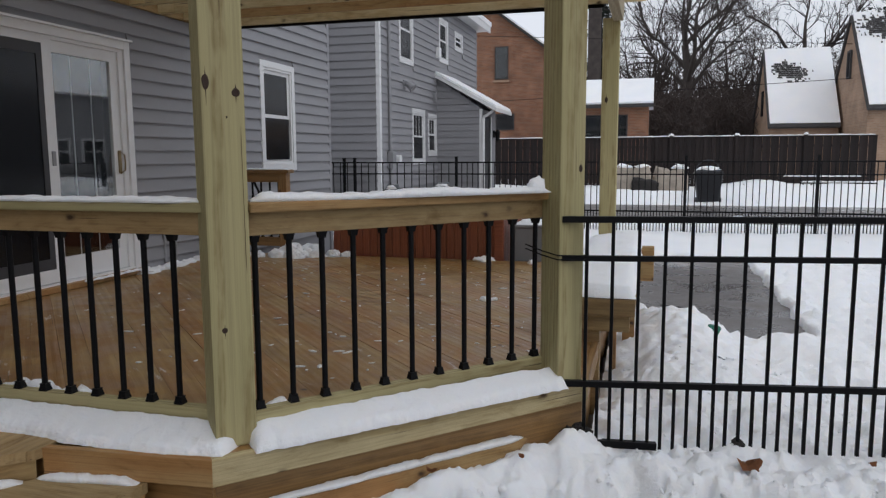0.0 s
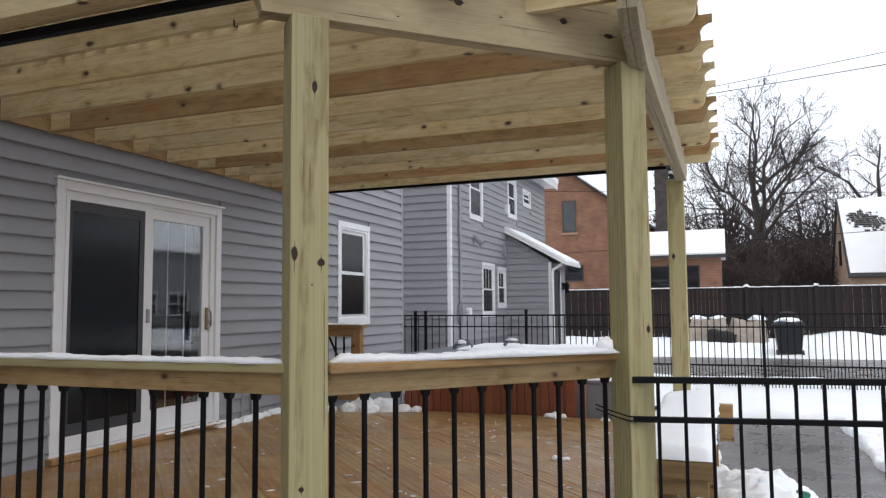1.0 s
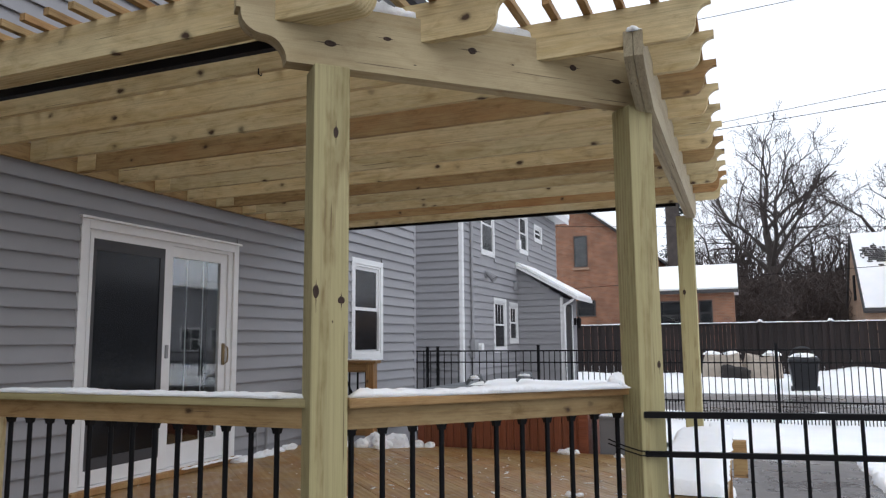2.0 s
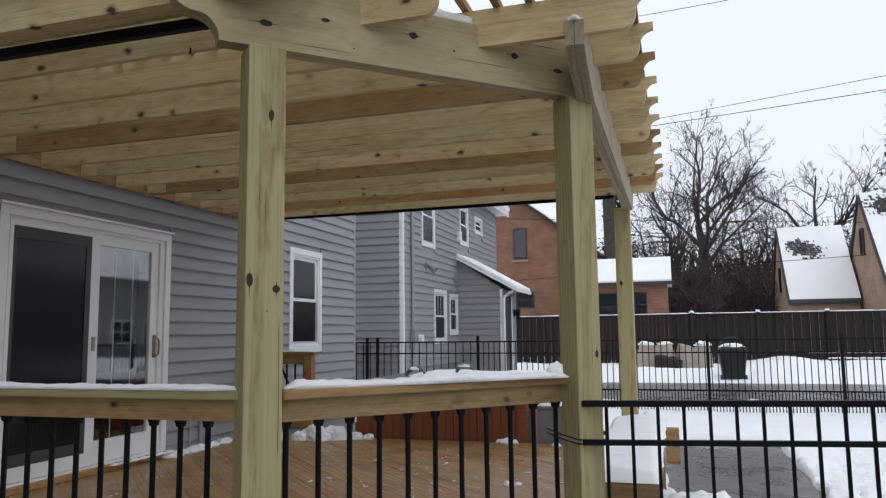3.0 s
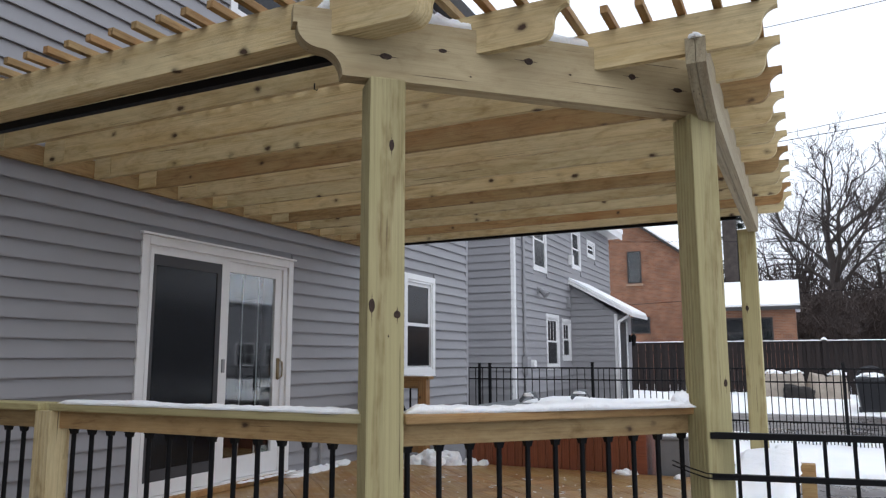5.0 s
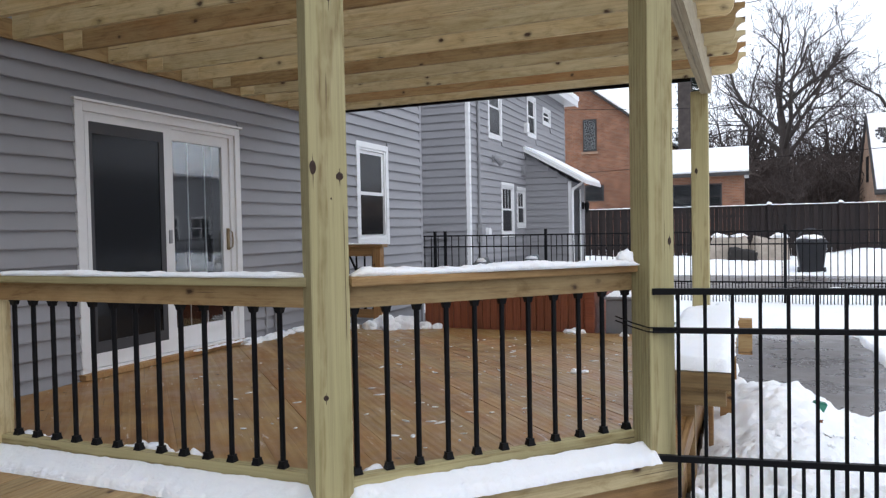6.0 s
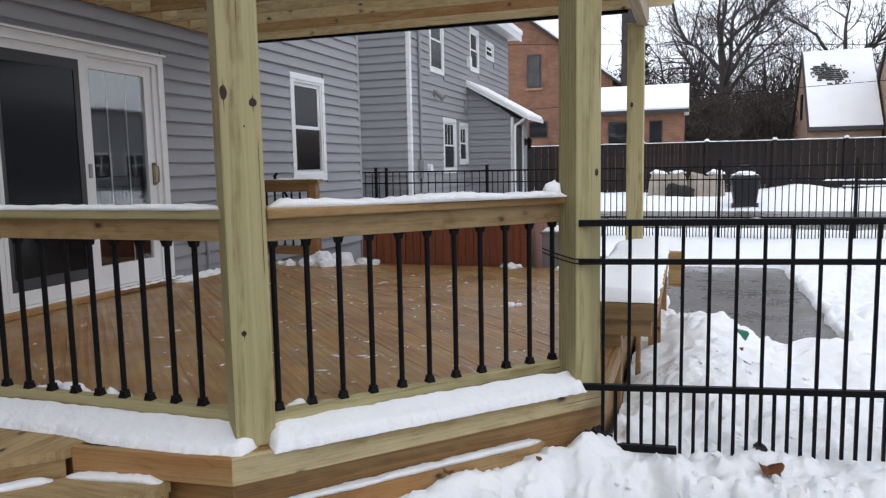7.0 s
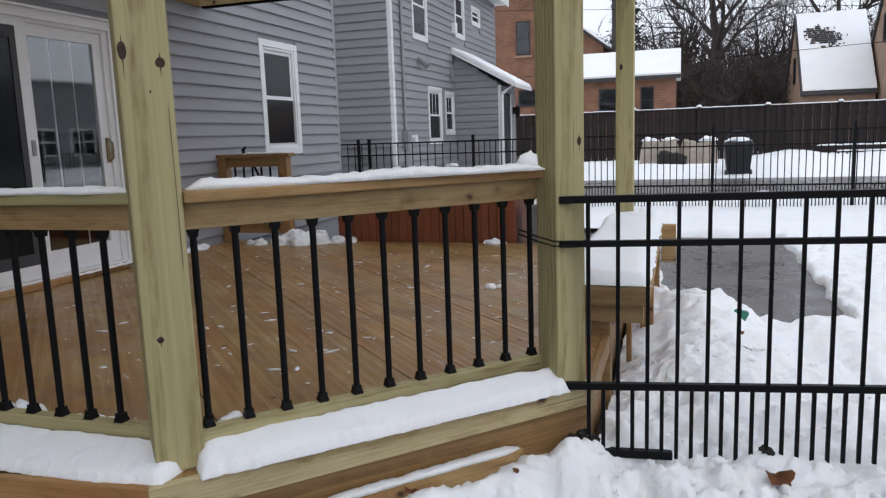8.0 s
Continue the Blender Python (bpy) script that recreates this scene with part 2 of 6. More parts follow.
PINE_RAIL = wood("pine_rail", (0.42, 0.315, 0.165), (0.29, 0.20, 0.09), (0.36, 0.23, 0.105), 0.7, streak=0.4, rings=8.0, blotch=1.0)
PINE_WET = wood("wet_pine", (0.34, 0.205, 0.082), (0.21, 0.12, 0.046), (0.30, 0.15, 0.05), 0.9, rough=0.6, wet=0.2)
DECKING = wood("deck_board_pine", (0.41, 0.275, 0.112), (0.33, 0.205, 0.075), (0.31, 0.16, 0.052), 1.0, rough=0.65, wet=0.2, knot_size=0.12, rings=6.0, streak=0.4, soaked=0.6)
SNOW = snow_material()
CONCRETE = wet_ground()
SIDING = plain("grey_siding", (0.275, 0.272, 0.284), 0.6, vary=0.06, scale=1.2, by_piece=0.25)
WHITE = plain("white_vinyl", (0.76, 0.76, 0.76), 0.4, vary=0.05, scale=2.0)
BLACK = plain("black_metal", (0.0045, 0.0045, 0.0055), 0.5, vary=0.2, scale=12.0, spec=0.15)
SCREEN = plain("insect_screen", (0.006, 0.007, 0.009), 0.14, vary=0.1, scale=30.0, spec=0.3)
SCREENFRAME = plain("dark_grey_frame", (0.045, 0.045, 0.05), 0.45, vary=0.1)
# near-black colour stands in for the darkness of unlit rooms behind glass
DARKROOM = plain("painted_unlit_interior", (0.012, 0.012, 0.014), 0.9, spec=0.1)
GLASS = glass_material()
COATED = glass_material("coated_door_glass", 2.1)
BRASS = plain("brass", (0.24, 0.18, 0.10), 0.35, metal=1.0)
GREYMETAL = plain("grey_metal", (0.30, 0.30, 0.31), 0.45, metal=0.3)
BRICK = brick_material("orange_brick", (0.27, 0.115, 0.055), (0.20, 0.08, 0.04), (0.24, 0.19, 0.15))
TANBRICK = brick_material("tan_brick", (0.36, 0.23, 0.15), (0.30, 0.19, 0.12), (0.34, 0.27, 0.21))
FENCEWOOD = plain("dark_fence_wood", (0.0135, 0.0078, 0.0068), 0.8, vary=0.35, scale=5.0, bumps=0.3, by_piece=0.5)
CEDAR = wood("red_cedar_panel", (0.24, 0.075, 0.030), (0.15, 0.040, 0.017), (0.20, 0.05, 0.02), 0.7, rough=0.55, knots=False)
BARK = plain("bark", (0.055, 0.045, 0.04), 0.9, vary=0.4, scale=3.0)
TWIG = plain("twig", (0.05, 0.038, 0.034), 0.9, vary=0.3, scale=1.0)
BRUSH = plain("brush_twig", (0.055, 0.040, 0.034), 0.9, vary=0.35, scale=0.6)
NEEDLE = plain("conifer_needle", (0.018, 0.028, 0.020), 0.8, vary=0.4, scale=2.0)
PLASTIC = plain("black_plastic", (0.016, 0.017, 0.021), 0.45, vary=0.2)
GREYPLASTIC = plain("grey_plastic", (0.20, 0.20, 0.21), 0.5, vary=0.1)
VINYL = plain("grey_cover_vinyl", (0.13, 0.14, 0.15), 0.5, vary=0.15)
ROOFING = plain("dark_shingle", (0.05, 0.047, 0.047), 0.9, vary=0.35, scale=8.0)
CANVAS = plain("tan_canvas", (0.36, 0.31, 0.255), 0.85, vary=0.35, scale=3.0, bumps=0.8)
SOIL = plain("wet_soil", (0.014, 0.011, 0.009), 0.7, vary=0.5, scale=30.0, bumps=0.6)
LEAF = plain("dead_leaf", (0.22, 0.09, 0.035), 0.8, vary=0.4, scale=20.0)
GREEN = plain("green_plastic", (0.02, 0.16, 0.10), 0.5)


# ---- mesh helpers ----
def world_of(ob):
    m = ob.matrix_basis.copy()
    while ob.parent:
        ob = ob.parent
        m = ob.matrix_basis @ m
    return m


def part(name, bm, material, parent=None, label="", m=None):
    """Links a bmesh as one object; m is its pose in the world."""
    if isinstance(bm, bmesh.types.BMesh):
        data = bpy.data.meshes.new(name)
        bm.to_mesh(data)
        bm.free()
        data.materials.append(material)
    else:
        data = bm
    ob = new(name, data)
    ob.parent = parent
    m = m or Matrix()
    ob.matrix_basis = world_of(parent).inverted() @ m if parent else m
    if label:
        ob["label"] = label
    return ob


def empty(name, x, y, z, label="", category="", group="", kind=""):
    ob = new(name)
    ob.empty_display_size = 0.1
    ob.matrix_basis = Matrix.Translation((x, y, z))
    return tagged(ob, label, category, group, kind)


def box(bm, x0, x1, y0, y1, z0, z1, m=None):
    vs = [bm.verts.new(Vector((x, y, z))) for x in (x0, x1) for y in (y0, y1) for z in (z0, z1)]
    if m:
        for v in vs:
            v.co = m @ v.co
    for a, b, c, d in ((0, 1, 3, 2), (4, 6, 7, 5), (0, 4, 5, 1), (2, 3, 7, 6), (0, 2, 6, 4), (1, 5, 7, 3)):
        bm.faces.new((vs[a], vs[b], vs[c], vs[d]))
    return vs


def boxed(x0, x1, y0, y1, z0, z1, bevel=0.0):
    bm = bmesh.new()
    box(bm, x0, x1, y0, y1, z0, z1)
    if bevel:
        bmesh.ops.bevel(bm, geom=bm.edges[:], offset=bevel, segments=2, profile=0.6, affect="EDGES")
    return bm


def block(name, x0, x1, y0, y1, z0, z1, material, parent=None, bevel=0.004, label=""):
    """A box with its own origin at its middle."""
    c = Vector(((x0 + x1) / 2, (y0 + y1) / 2, (z0 + z1) / 2))
    bm = boxed(x0 - c.x, x1 - c.x, y0 - c.y, y1 - c.y, z0 - c.z, z1 - c.z, bevel)
    return part(name, bm, material, parent, label, Matrix.Translation(c))


def along(p0, p1, up=(0, 0, 1)):
    """A pose at the middle of p0, p1 with x along the line and z near up."""
    p0, p1 = Vector(p0), Vector(p1)
    x = (p1 - p0).normalized()
    u = Vector(up)
    if abs(x.dot(u)) > 0.99:
        u = Vector((0, 1, 0))
    y = u.cross(x).normalized()
    z = x.cross(y)
    m = Matrix((x, y, z)).transposed().to_4x4()
    m.translation = (p0 + p1) / 2
    return m


def lumber(name, p0, p1, wide, high, material, parent=None, bevel=0.004, label="", up=(0, 0, 1)):
    """A sawn board or post between two points on its axis; its grain runs along it."""
    length = (Vector(p1) - Vector(p0)).length
    return part(name, boxed(-length / 2, length / 2, -wide / 2, wide / 2, -high / 2, high / 2, bevel), material, parent, label, along(p0, p1, up))


def prism(bm, outline, z0, z1):
    """Upright prism over a plan outline (counter-clockwise)."""
    lo = [bm.verts.new((x, y, z0)) for x, y in outline]
    hi = [bm.verts.new((x, y, z1)) for x, y in outline]
    n = len(outline)
    bm.faces.new(lo[::-1])
    bm.faces.new(hi)
    for i in range(n):
        bm.faces.new((lo[i], lo[(i + 1) % n], hi[(i + 1) % n], hi[i]))


def profile_board(name, outline, thick, m, material, parent, label=""):
    """A board cut to an outline in its own x, z; thick along its y."""
    bm = bmesh.new()
    a = [bm.verts.new((x, -thick / 2, z)) for x, z in outline]
    b = [bm.verts.new((x, thick / 2, z)) for x, z in outline]
    n = len(outline)
    bm.faces.new(a)
    bm.faces.new(b[::-1])
    for i in range(n):
        bm.faces.new((a[(i + 1) % n], a[i], b[i], b[(i + 1) % n]))
    bmesh.ops.recalc_face_normals(bm, faces=bm.faces[:])
    return part(name, bm, material, parent, label, m)


def tube(bm, pts, radii, sides=6):
    """A tapered tube through points."""
    rings = []
    for i, p in enumerate(pts):
        d = (pts[min(i + 1, len(pts) - 1)] - pts[max(i - 1, 0)]).normalized()
        u = d.orthogonal().normalized()
        v = d.cross(u)
        rings.append([bm.verts.new(p + (u * math.cos(2 * math.pi * k / sides) + v * math.sin(2 * math.pi * k / sides)) * radii[i]) for k in range(sides)])
    for r0, r1 in zip(rings, rings[1:]):
        for k in range(sides):
            bm.faces.new((r0[k], r0[(k + 1) % sides], r1[(k + 1) % sides], r1[k]))
    bm.faces.new(rings[0][::-1])
    bm.faces.new(rings[-1])


def cyl(bm, p0, p1, r0, r1=None, sides=12):
    tube(bm, [Vector(p0), Vector(p1)], [r0, r0 if r1 is None else r1], sides)


def smooth(ob):
    for p in ob.data.polygons:
        p.use_smooth = True
    return ob


def snow_strip(name, p0, p1, wide, high, parent=None, label="snow lying along a ledge", seed=0, rough=0.35, category="snow"):
    """Lumpy snow that lies on a ledge between two points."""
    p0, p1 = Vector(p0), Vector(p1)
    length = (p1 - p0).length
    m = along(p0, p1)
    n, k = max(4, int(length / 0.014)), 9
    bm = bmesh.new()
    rows = []
    for i in range(n + 1):
        s = i / n
        x = (s - 0.5) * length
        w = wide / 2 * (1 + rough * noise.noise((x * 5 + seed, 3.1, seed)) + 0.3 * rough * noise.noise((x * 37, 1.1, seed))) * min(1, 0.55 + 8 * min(s, 1 - s))
        h = high * (1 + rough * 1.3 * noise.noise((x * 4, 7.7 + seed, 0.3)) + 0.25 * noise.noise((x * 17, seed, 5.0)) + 0.22 * noise.noise((x * 45, seed, 5.0))) * min(1, 0.25 + 14 * min(s, 1 - s) * max(length, 0.3))
        row = []
        for j in range(k):
            a = math.pi * j / (k - 1)
            c, q = math.cos(a), math.sin(a)
            row.append(bm.verts.new((x, -w * c * (1 + 0.12 * noise.noise((x * 13, j * 0.9, seed))), max(0.0, h * q ** 0.4 * (1 + 0.1 * noise.noise((x * 20, j * 0.7, seed + 4)))) - 0.004)))
        rows.append(row)
    for a, b in zip(rows, rows[1:]):
        for j in range(k - 1):
            bm.faces.new((a[j], a[j + 1], b[j + 1], b[j]))
        bm.faces.new((a[k - 1], a[0], b[0], b[k - 1]))
    bm.faces.new(rows[0][::-1])
    bm.faces.new(rows[-1])
    bmesh.ops.recalc_face_normals(bm, faces=bm.faces[:])
    ob = smooth(part(name, bm, SNOW, parent, "" if parent else label, m))
    return ob if parent else tagged(ob, label, category)


def crumb(x, y, s, seed):
    """Rounded clods, one for every cell of a jittered grid: 0 between them, 1 on top."""
    d = noise.voronoi((x * s + 0.35 * noise.noise((x * s * 0.7, y * s * 0.7, seed)), y * s, seed))[0][0]
    return math.sqrt(max(0.0, 1 - (d / 0.62) ** 2))


def ledge_snow(name, p0, p1, inner, outer, h_in, h_out, seed, label, taper=(0.04, 0.04)):
    """Snow pressed against a rail that thins to a crumbly edge; inner and outer are reaches across p0, p1."""
    p0, p1 = Vector(p0), Vector(p1)
    length = (p1 - p0).length
    m = along(p0, p1)
    n, k = int(length / 0.011), 16
    bm = bmesh.new()
    rows = []
    for i in range(n + 1):
        x = length * i / n
        o = outer(x) if callable(outer) else outer
        o += 0.012 * noise.noise((x * 9, seed, 1.0)) + 0.010 * noise.noise((x * 31, seed, 2.0))
        end = min(1.0, x / taper[0], (length - x) / taper[1])
        end = math.sqrt(max(0.0, end * (2 - end)))
        row = []
        for j in range(k + 1):
            s = j / k
            y = inner + (o - inner) * s
            h = h_in + (h_out - h_in) * s + 0.010 * noise.noise((x * 6, y * 6, seed)) + 0.006 * noise.noise((x * 19, y * 19, seed))
            h += (0.05 + 0.5 * s ** 3) * (0.009 * crumb(x, y, 26.0, seed) + 0.004 * crumb(x, y, 60.0, seed)) + 0.002 * crumb(x, y, 48.0, seed) - 0.003
            f = min(1.0, (1 - s) * (abs(o - inner)) / 0.034)
            row.append(bm.verts.new((x - length / 2, y, -0.003 + max(0.0, h) * math.sqrt(f * (2 - f)) * end)))
        rows.append(row)
    for a, b in zip(rows, rows[1:]):
        for j in range(k):
            bm.faces.new((a[j], a[j + 1], b[j + 1], b[j]))
    bmesh.ops.recalc_face_normals(bm, faces=bm.faces[:])
    if sum(f.normal.z for f in bm.faces) < 0:
        bmesh.ops.reverse_faces(bm, faces=bm.faces[:])
    return tagged(smooth(part(name, bm, SNOW, None, "", m)), label, "snow")


def snow_lump(name, x, y, z, rx, ry, rz, seed, label="small clump of snow", parent=None):
    bm = bmesh.new()
    bmesh.ops.create_icosphere(bm, subdivisions=4 if rx > 0.05 else 3, radius=1)
    for v in bm.verts:
        f = 1 + 0.35 * noise.noise(v.co * 1.7 + Vector((seed, 0, 0))) + 0.15 * noise.noise(v.co * 5 + Vector((seed, 2, 0)))
        f += 0.12 * (0.5 - noise.voronoi(v.co * 3.5 + Vector((seed, 1, 4)))[0][0]) + 0.04 * noise.noise(v.co * 13 + Vector((seed, 2, 0)))
        v.co = Vector((v.co.x * rx * f, v.co.y * ry * f, max(-0.1 * rz, v.co.z * rz * f)))
    return tagged(smooth(part(name, bm, SNOW, parent, "", Matrix.Translation((x, y, z)))), label, "snow")


# ---- ground and snow ----
GROUND = -0.50
bm = bmesh.new()
prism(bm, [(-600, -600), (600, -600), (600, 600), (-600, 600)], GROUND - 1.0, GROUND)
tagged(part("ground", bm, CONCRETE), "wet grey brown concrete and bare soil between snow", "ground", kind="structure")


def fbm(x, y, s, seed=0.0, n=4):
    v, a = 0.0, 1.0
    for _ in range(n):
        v += a * noise.noise((x * s, y * s, seed))
        s *= 2.03
        a *= 0.5
    return v


def step01(v, a, b):
    q = min(1.0, max(0.0, (v - a) / (b - a)))
    return q * q * (3 - 2 * q)


def far_snow(x, y):
    h = 0.10 + 0.04 * fbm(x, y, 0.6, 1.0)
    h -= 0.4 * step01(y, 14.2, 14.8) * (1 - step01(y, 20.6, 21.6))
    bank = 0.36 * step01(y, 21.4, 23.6) * (0.35 + 0.5 * fbm(x, 1.0, 0.4, 2.0)) * step01(x, 3.4, 5.0)
    bank += 0.22 * step01(y, 21.6, 23.4)
    return GROUND + h + bank + 0.03 * fbm(x, y, 3.0, 4.0) * step01(y, 9.2, 10.5)


def near_snow(x, y):
    """Height of the snow that was shovelled round the deck and fence."""
    h = 0.08 + 0.045 * fbm(x, y, 2.1, 1.0) + 0.02 * fbm(x, y, 11.0, 5.0) + 0.012 * fbm(x, y, 31.0, 2.0, 2)
    d0 = noise.voronoi((x * 5.5 + 0.4 * noise.noise((x * 3, y * 3, 2)), y * 5.5, 0.5))[0]
    d1 = noise.voronoi((x * 13, y * 13, 1.5))[0]
    rough = 0.35 + 0.65 * step01(fbm(x, y, 0.9, 12.0), -0.25, 0.35)
    h += rough * (0.085 * (0.45 - d0[0]) + 0.034 * (0.45 - d1[0]))
    # broken clods, thickest where the shovel threw them in front of the fence
    clod = step01(fbm(x, y, 1.7, 21.0), -0.3, 0.25) * (1 - 0.3 * step01(y, 1.15, 1.7)) * (0.25 + 0.75 * step01(x, 0.9, 1.3))
    h += clod * (0.034 * crumb(x, y, 8.5, 3.0) + 0.017 * crumb(x, y, 19.0, 6.0) + 0.011 * crumb(x, y, 41.0, 9.0) - 0.03)
    h += 0.008 * crumb(x, y, 33.0, 12.0)
    # heap along the bench and the deck's edge
    h += 0.21 * math.exp(-(((x - 1.74) / 0.32) ** 2)) * step01(y, 1.5, 2.6) * (1 - step01(y, 3.4, 5.2))
    h += 0.05 * fbm(x, y, 1.4, 31.0, 2) * step01(y, 1.5, 2.2) * (1 - step01(y, 3.6, 4.6))
    h += 0.10 * math.exp(-(((x - 1.9) / 0.6) ** 2) - ((y - 1.9) / 0.8) ** 2)
    # low bank under the fence, thinning out towards the path where one walks
    edge = min(0.17 + 0.75 * (x - 0.67), 0.618 + 0.07 * (x - 1.2)) + 0.09 * fbm(x, 3.0, 2.4, 9.0) + 0.045 * fbm(x, y, 9.0, 14.0)
    edge -= 0.05 * crumb(x, y, 11.0, 5.0)
    h += 0.07 * math.exp(-(((x - y - 0.24) / 0.10) ** 2)) * step01(x, 0.15, 0.6) * (1 - step01(x, 1.25, 1.6))
    h += 0.045 * math.exp(-(((x - 1.08) / 0.16) ** 2) - ((y - 0.88) / 0.17) ** 2)
    h += 0.05 * math.exp(-(((y - edge - 0.35) / 0.25) ** 2))
    h -= 0.32 * (1 - step01(y, edge - 0.05, edge + 0.17 + 0.06 * fbm(x, y, 5.0, 41.0, 2)))
    h += 0.028 * crumb(x, y, 6.5, 15.0) * (1 - step01(y, edge + 0.15, edge + 0.4)) * step01(y, edge - 0.03, edge + 0.06)
    # cleared patio
    px = 1.34 + 0.10 * fbm(1.0, y, 1.5, 4.0)
    fx = 2.80 + 0.06 * fbm(2.0, y, 2.2, 8.0)
    clear = step01(x, px + 0.18 - 0.25 * step01(y, 4.3, 6.0), px + 0.34 - 0.25 * step01(y, 4.3, 6.0)) * (1 - step01(x, fx - 0.1, fx + 0.05))
    ny = 4.05 + max(0.0, 2.1 - x) * 1.0 + 0.16 * fbm(x, 6.0, 2.5, 3.0)
    clear *= step01(y, ny - 0.1, ny + 0.15) * (1 - step01(y, 8.4, 8.9))
    w = step01(y, 8.5, 9.1)
    return (GROUND + h - 0.7 * clear) * (1 - w) + (far_snow(x, y) + 0.004) * w


def height_sheet(name, x0, x1, y0, y1, d, fn, label, keep=None):
    nx, ny = int((x1 - x0) / d), int((y1 - y0) / d)
    verts = [(x0 + (x1 - x0) * i / nx, y0 + (y1 - y0) * j / ny) for j in range(ny + 1) for i in range(nx + 1)]
    pts = [(x, y, fn(x, y)) for x, y in verts]
    faces = []
    for j in range(ny):
        for i in range(nx):
            a = j * (nx + 1) + i
            q = (a, a + 1, a + nx + 2, a + nx + 1)
            if max(pts[k][2] for k in q) > GROUND - 0.03 and (keep is None or keep(*pts[a][:2])):
                faces.append(q)
    data = bpy.data.meshes.new(name)
    data.from_pydata(pts, [], faces)
    data.materials.append(SNOW)
    return tagged(smooth(part(name, data, SNOW)), label, "snow", kind="stuff")


height_sheet("snow_bank", 0.0, 3.9, -0.2, 2.3, 0.0135, near_snow, "crumbly broken white snow bank under the fence",
             lambda x, y: x - y > 0.02 or x > 1.2)
height_sheet("snow_bank", 3.88, 4.6, -0.2, 2.3, 0.03, near_snow, "trampled lumpy white snow bank along the fence")
height_sheet("snow_bank", 0.9, 4.6, 2.28, 9.2, 0.03, near_snow, "trampled lumpy white snow bank along the deck and bench",
             lambda x, y: x > 1.2)
rng = random.Random(77)
bm = bmesh.new()
for k in range(420):
    if k < 220:
        x = rng.uniform(0.45, 3.4)
        y = min(0.17 + 0.75 * (x - 0.67), 0.618 + 0.07 * (x - 1.2)) + rng.gauss(0.03, 0.07)
        r = rng.choice((0.004, 0.006, 0.009, 0.013, 0.019))
    else:
        x, y = rng.uniform(1.15, 3.4), rng.uniform(0.6, 2.6)
        r = rng.choice((0.005, 0.007, 0.009, 0.012))
    if x - y < 0.12 and x < 1.25:
        continue
    z = max(GROUND, near_snow(x, y)) + r * 0.1
    m = Matrix.Translation((x, y, z)) @ pose(0, 0, 0, rng.uniform(0, 360), rng.uniform(0, 360), 0) @ Matrix.Diagonal((r * rng.uniform(0.8, 1.5), r, r * rng.uniform(0.6, 1.0), 1))
    for v in bmesh.ops.create_icosphere(bm, subdivisions=2, radius=1.0, matrix=m)["verts"]:
        v.co += (v.co - Vector((x, y, z))) * (0.9 * noise.noise(v.co * (1.3 / r)))
tagged(smooth(part("snow_chunks", bm, SNOW)), "loose chunks of snow along the bank's edge", "snow", kind="stuff")


height_sheet("snow_field", -12, 4.6, 9.2, 30, 0.22, far_snow, "smooth white snow over the back gardens")
height_sheet("snow_field", 4.6, 24, 0.9, 30, 0.25, far_snow, "smooth white snow over the back gardens")
height_sheet("snow_field", -120, 160, 30, 400, 12.0, lambda x, y: GROUND + 0.12, "distant flat snow cover")


# ---- own house ----
WALL = -3.27
LAP = 0.134


def siding_face(parent, x, y0, y1, z0, z1, holes, lap=LAP):
    """Lapped boards on a wall in the plane x, facing +x; holes are (y0, y1, z0, z1)."""
    rows = int(math.ceil((z1 - z0) / lap))
    shared = {}
    for r in range(rows):
        a, b = z0 + r * lap, min(z1, z0 + (r + 1) * lap)
        cuts = sorted((h0, h1) for h0, h1, k0, k1 in holes if k0 < b - 0.02 and k1 > a + 0.02)
        spans, at = [], y0
        for h0, h1 in cuts:
            spans.append((at, h0))
            at = h1
        spans.append((at, y1))
        for s0, s1 in spans:
            if s1 - s0 < 0.03:
                continue
            key = (round(s1 - s0, 3), round(b - a, 3))
            if key not in shared:
                L, H = key
                q = bmesh.new()
                vs = [(-L / 2, 0.0, 0.0), (-L / 2, -0.022, 0.0), (-L / 2, -0.022, -0.016), (-L / 2, -0.033, -0.016), (-L / 2, -0.033, -0.006), (-L / 2, -0.004, H), (-L / 2, 0.0, H)]
                left = [q.verts.new(v) for v in vs]
                right = [q.verts.new((L / 2, v[1], v[2])) for v in vs]
                q.faces.new(left[::-1])
                q.faces.new(right)
                for k in range(7):
                    q.faces.new((left[k], left[(k + 1) % 7], right[(k + 1) % 7], right[k]))
                bmesh.ops.recalc_face_normals(q, faces=q.faces[:])
                data = bpy.data.meshes.new("siding_board")
                q.to_mesh(data)
                q.free()
                data.materials.append(SIDING)
                shared[key] = data
            m = Matrix.Translation((x, (s0 + s1) / 2, a)) @ pose(0, 0, 0, 0, 0, 90)
            part("siding_board", shared[key], None, parent, "", m)


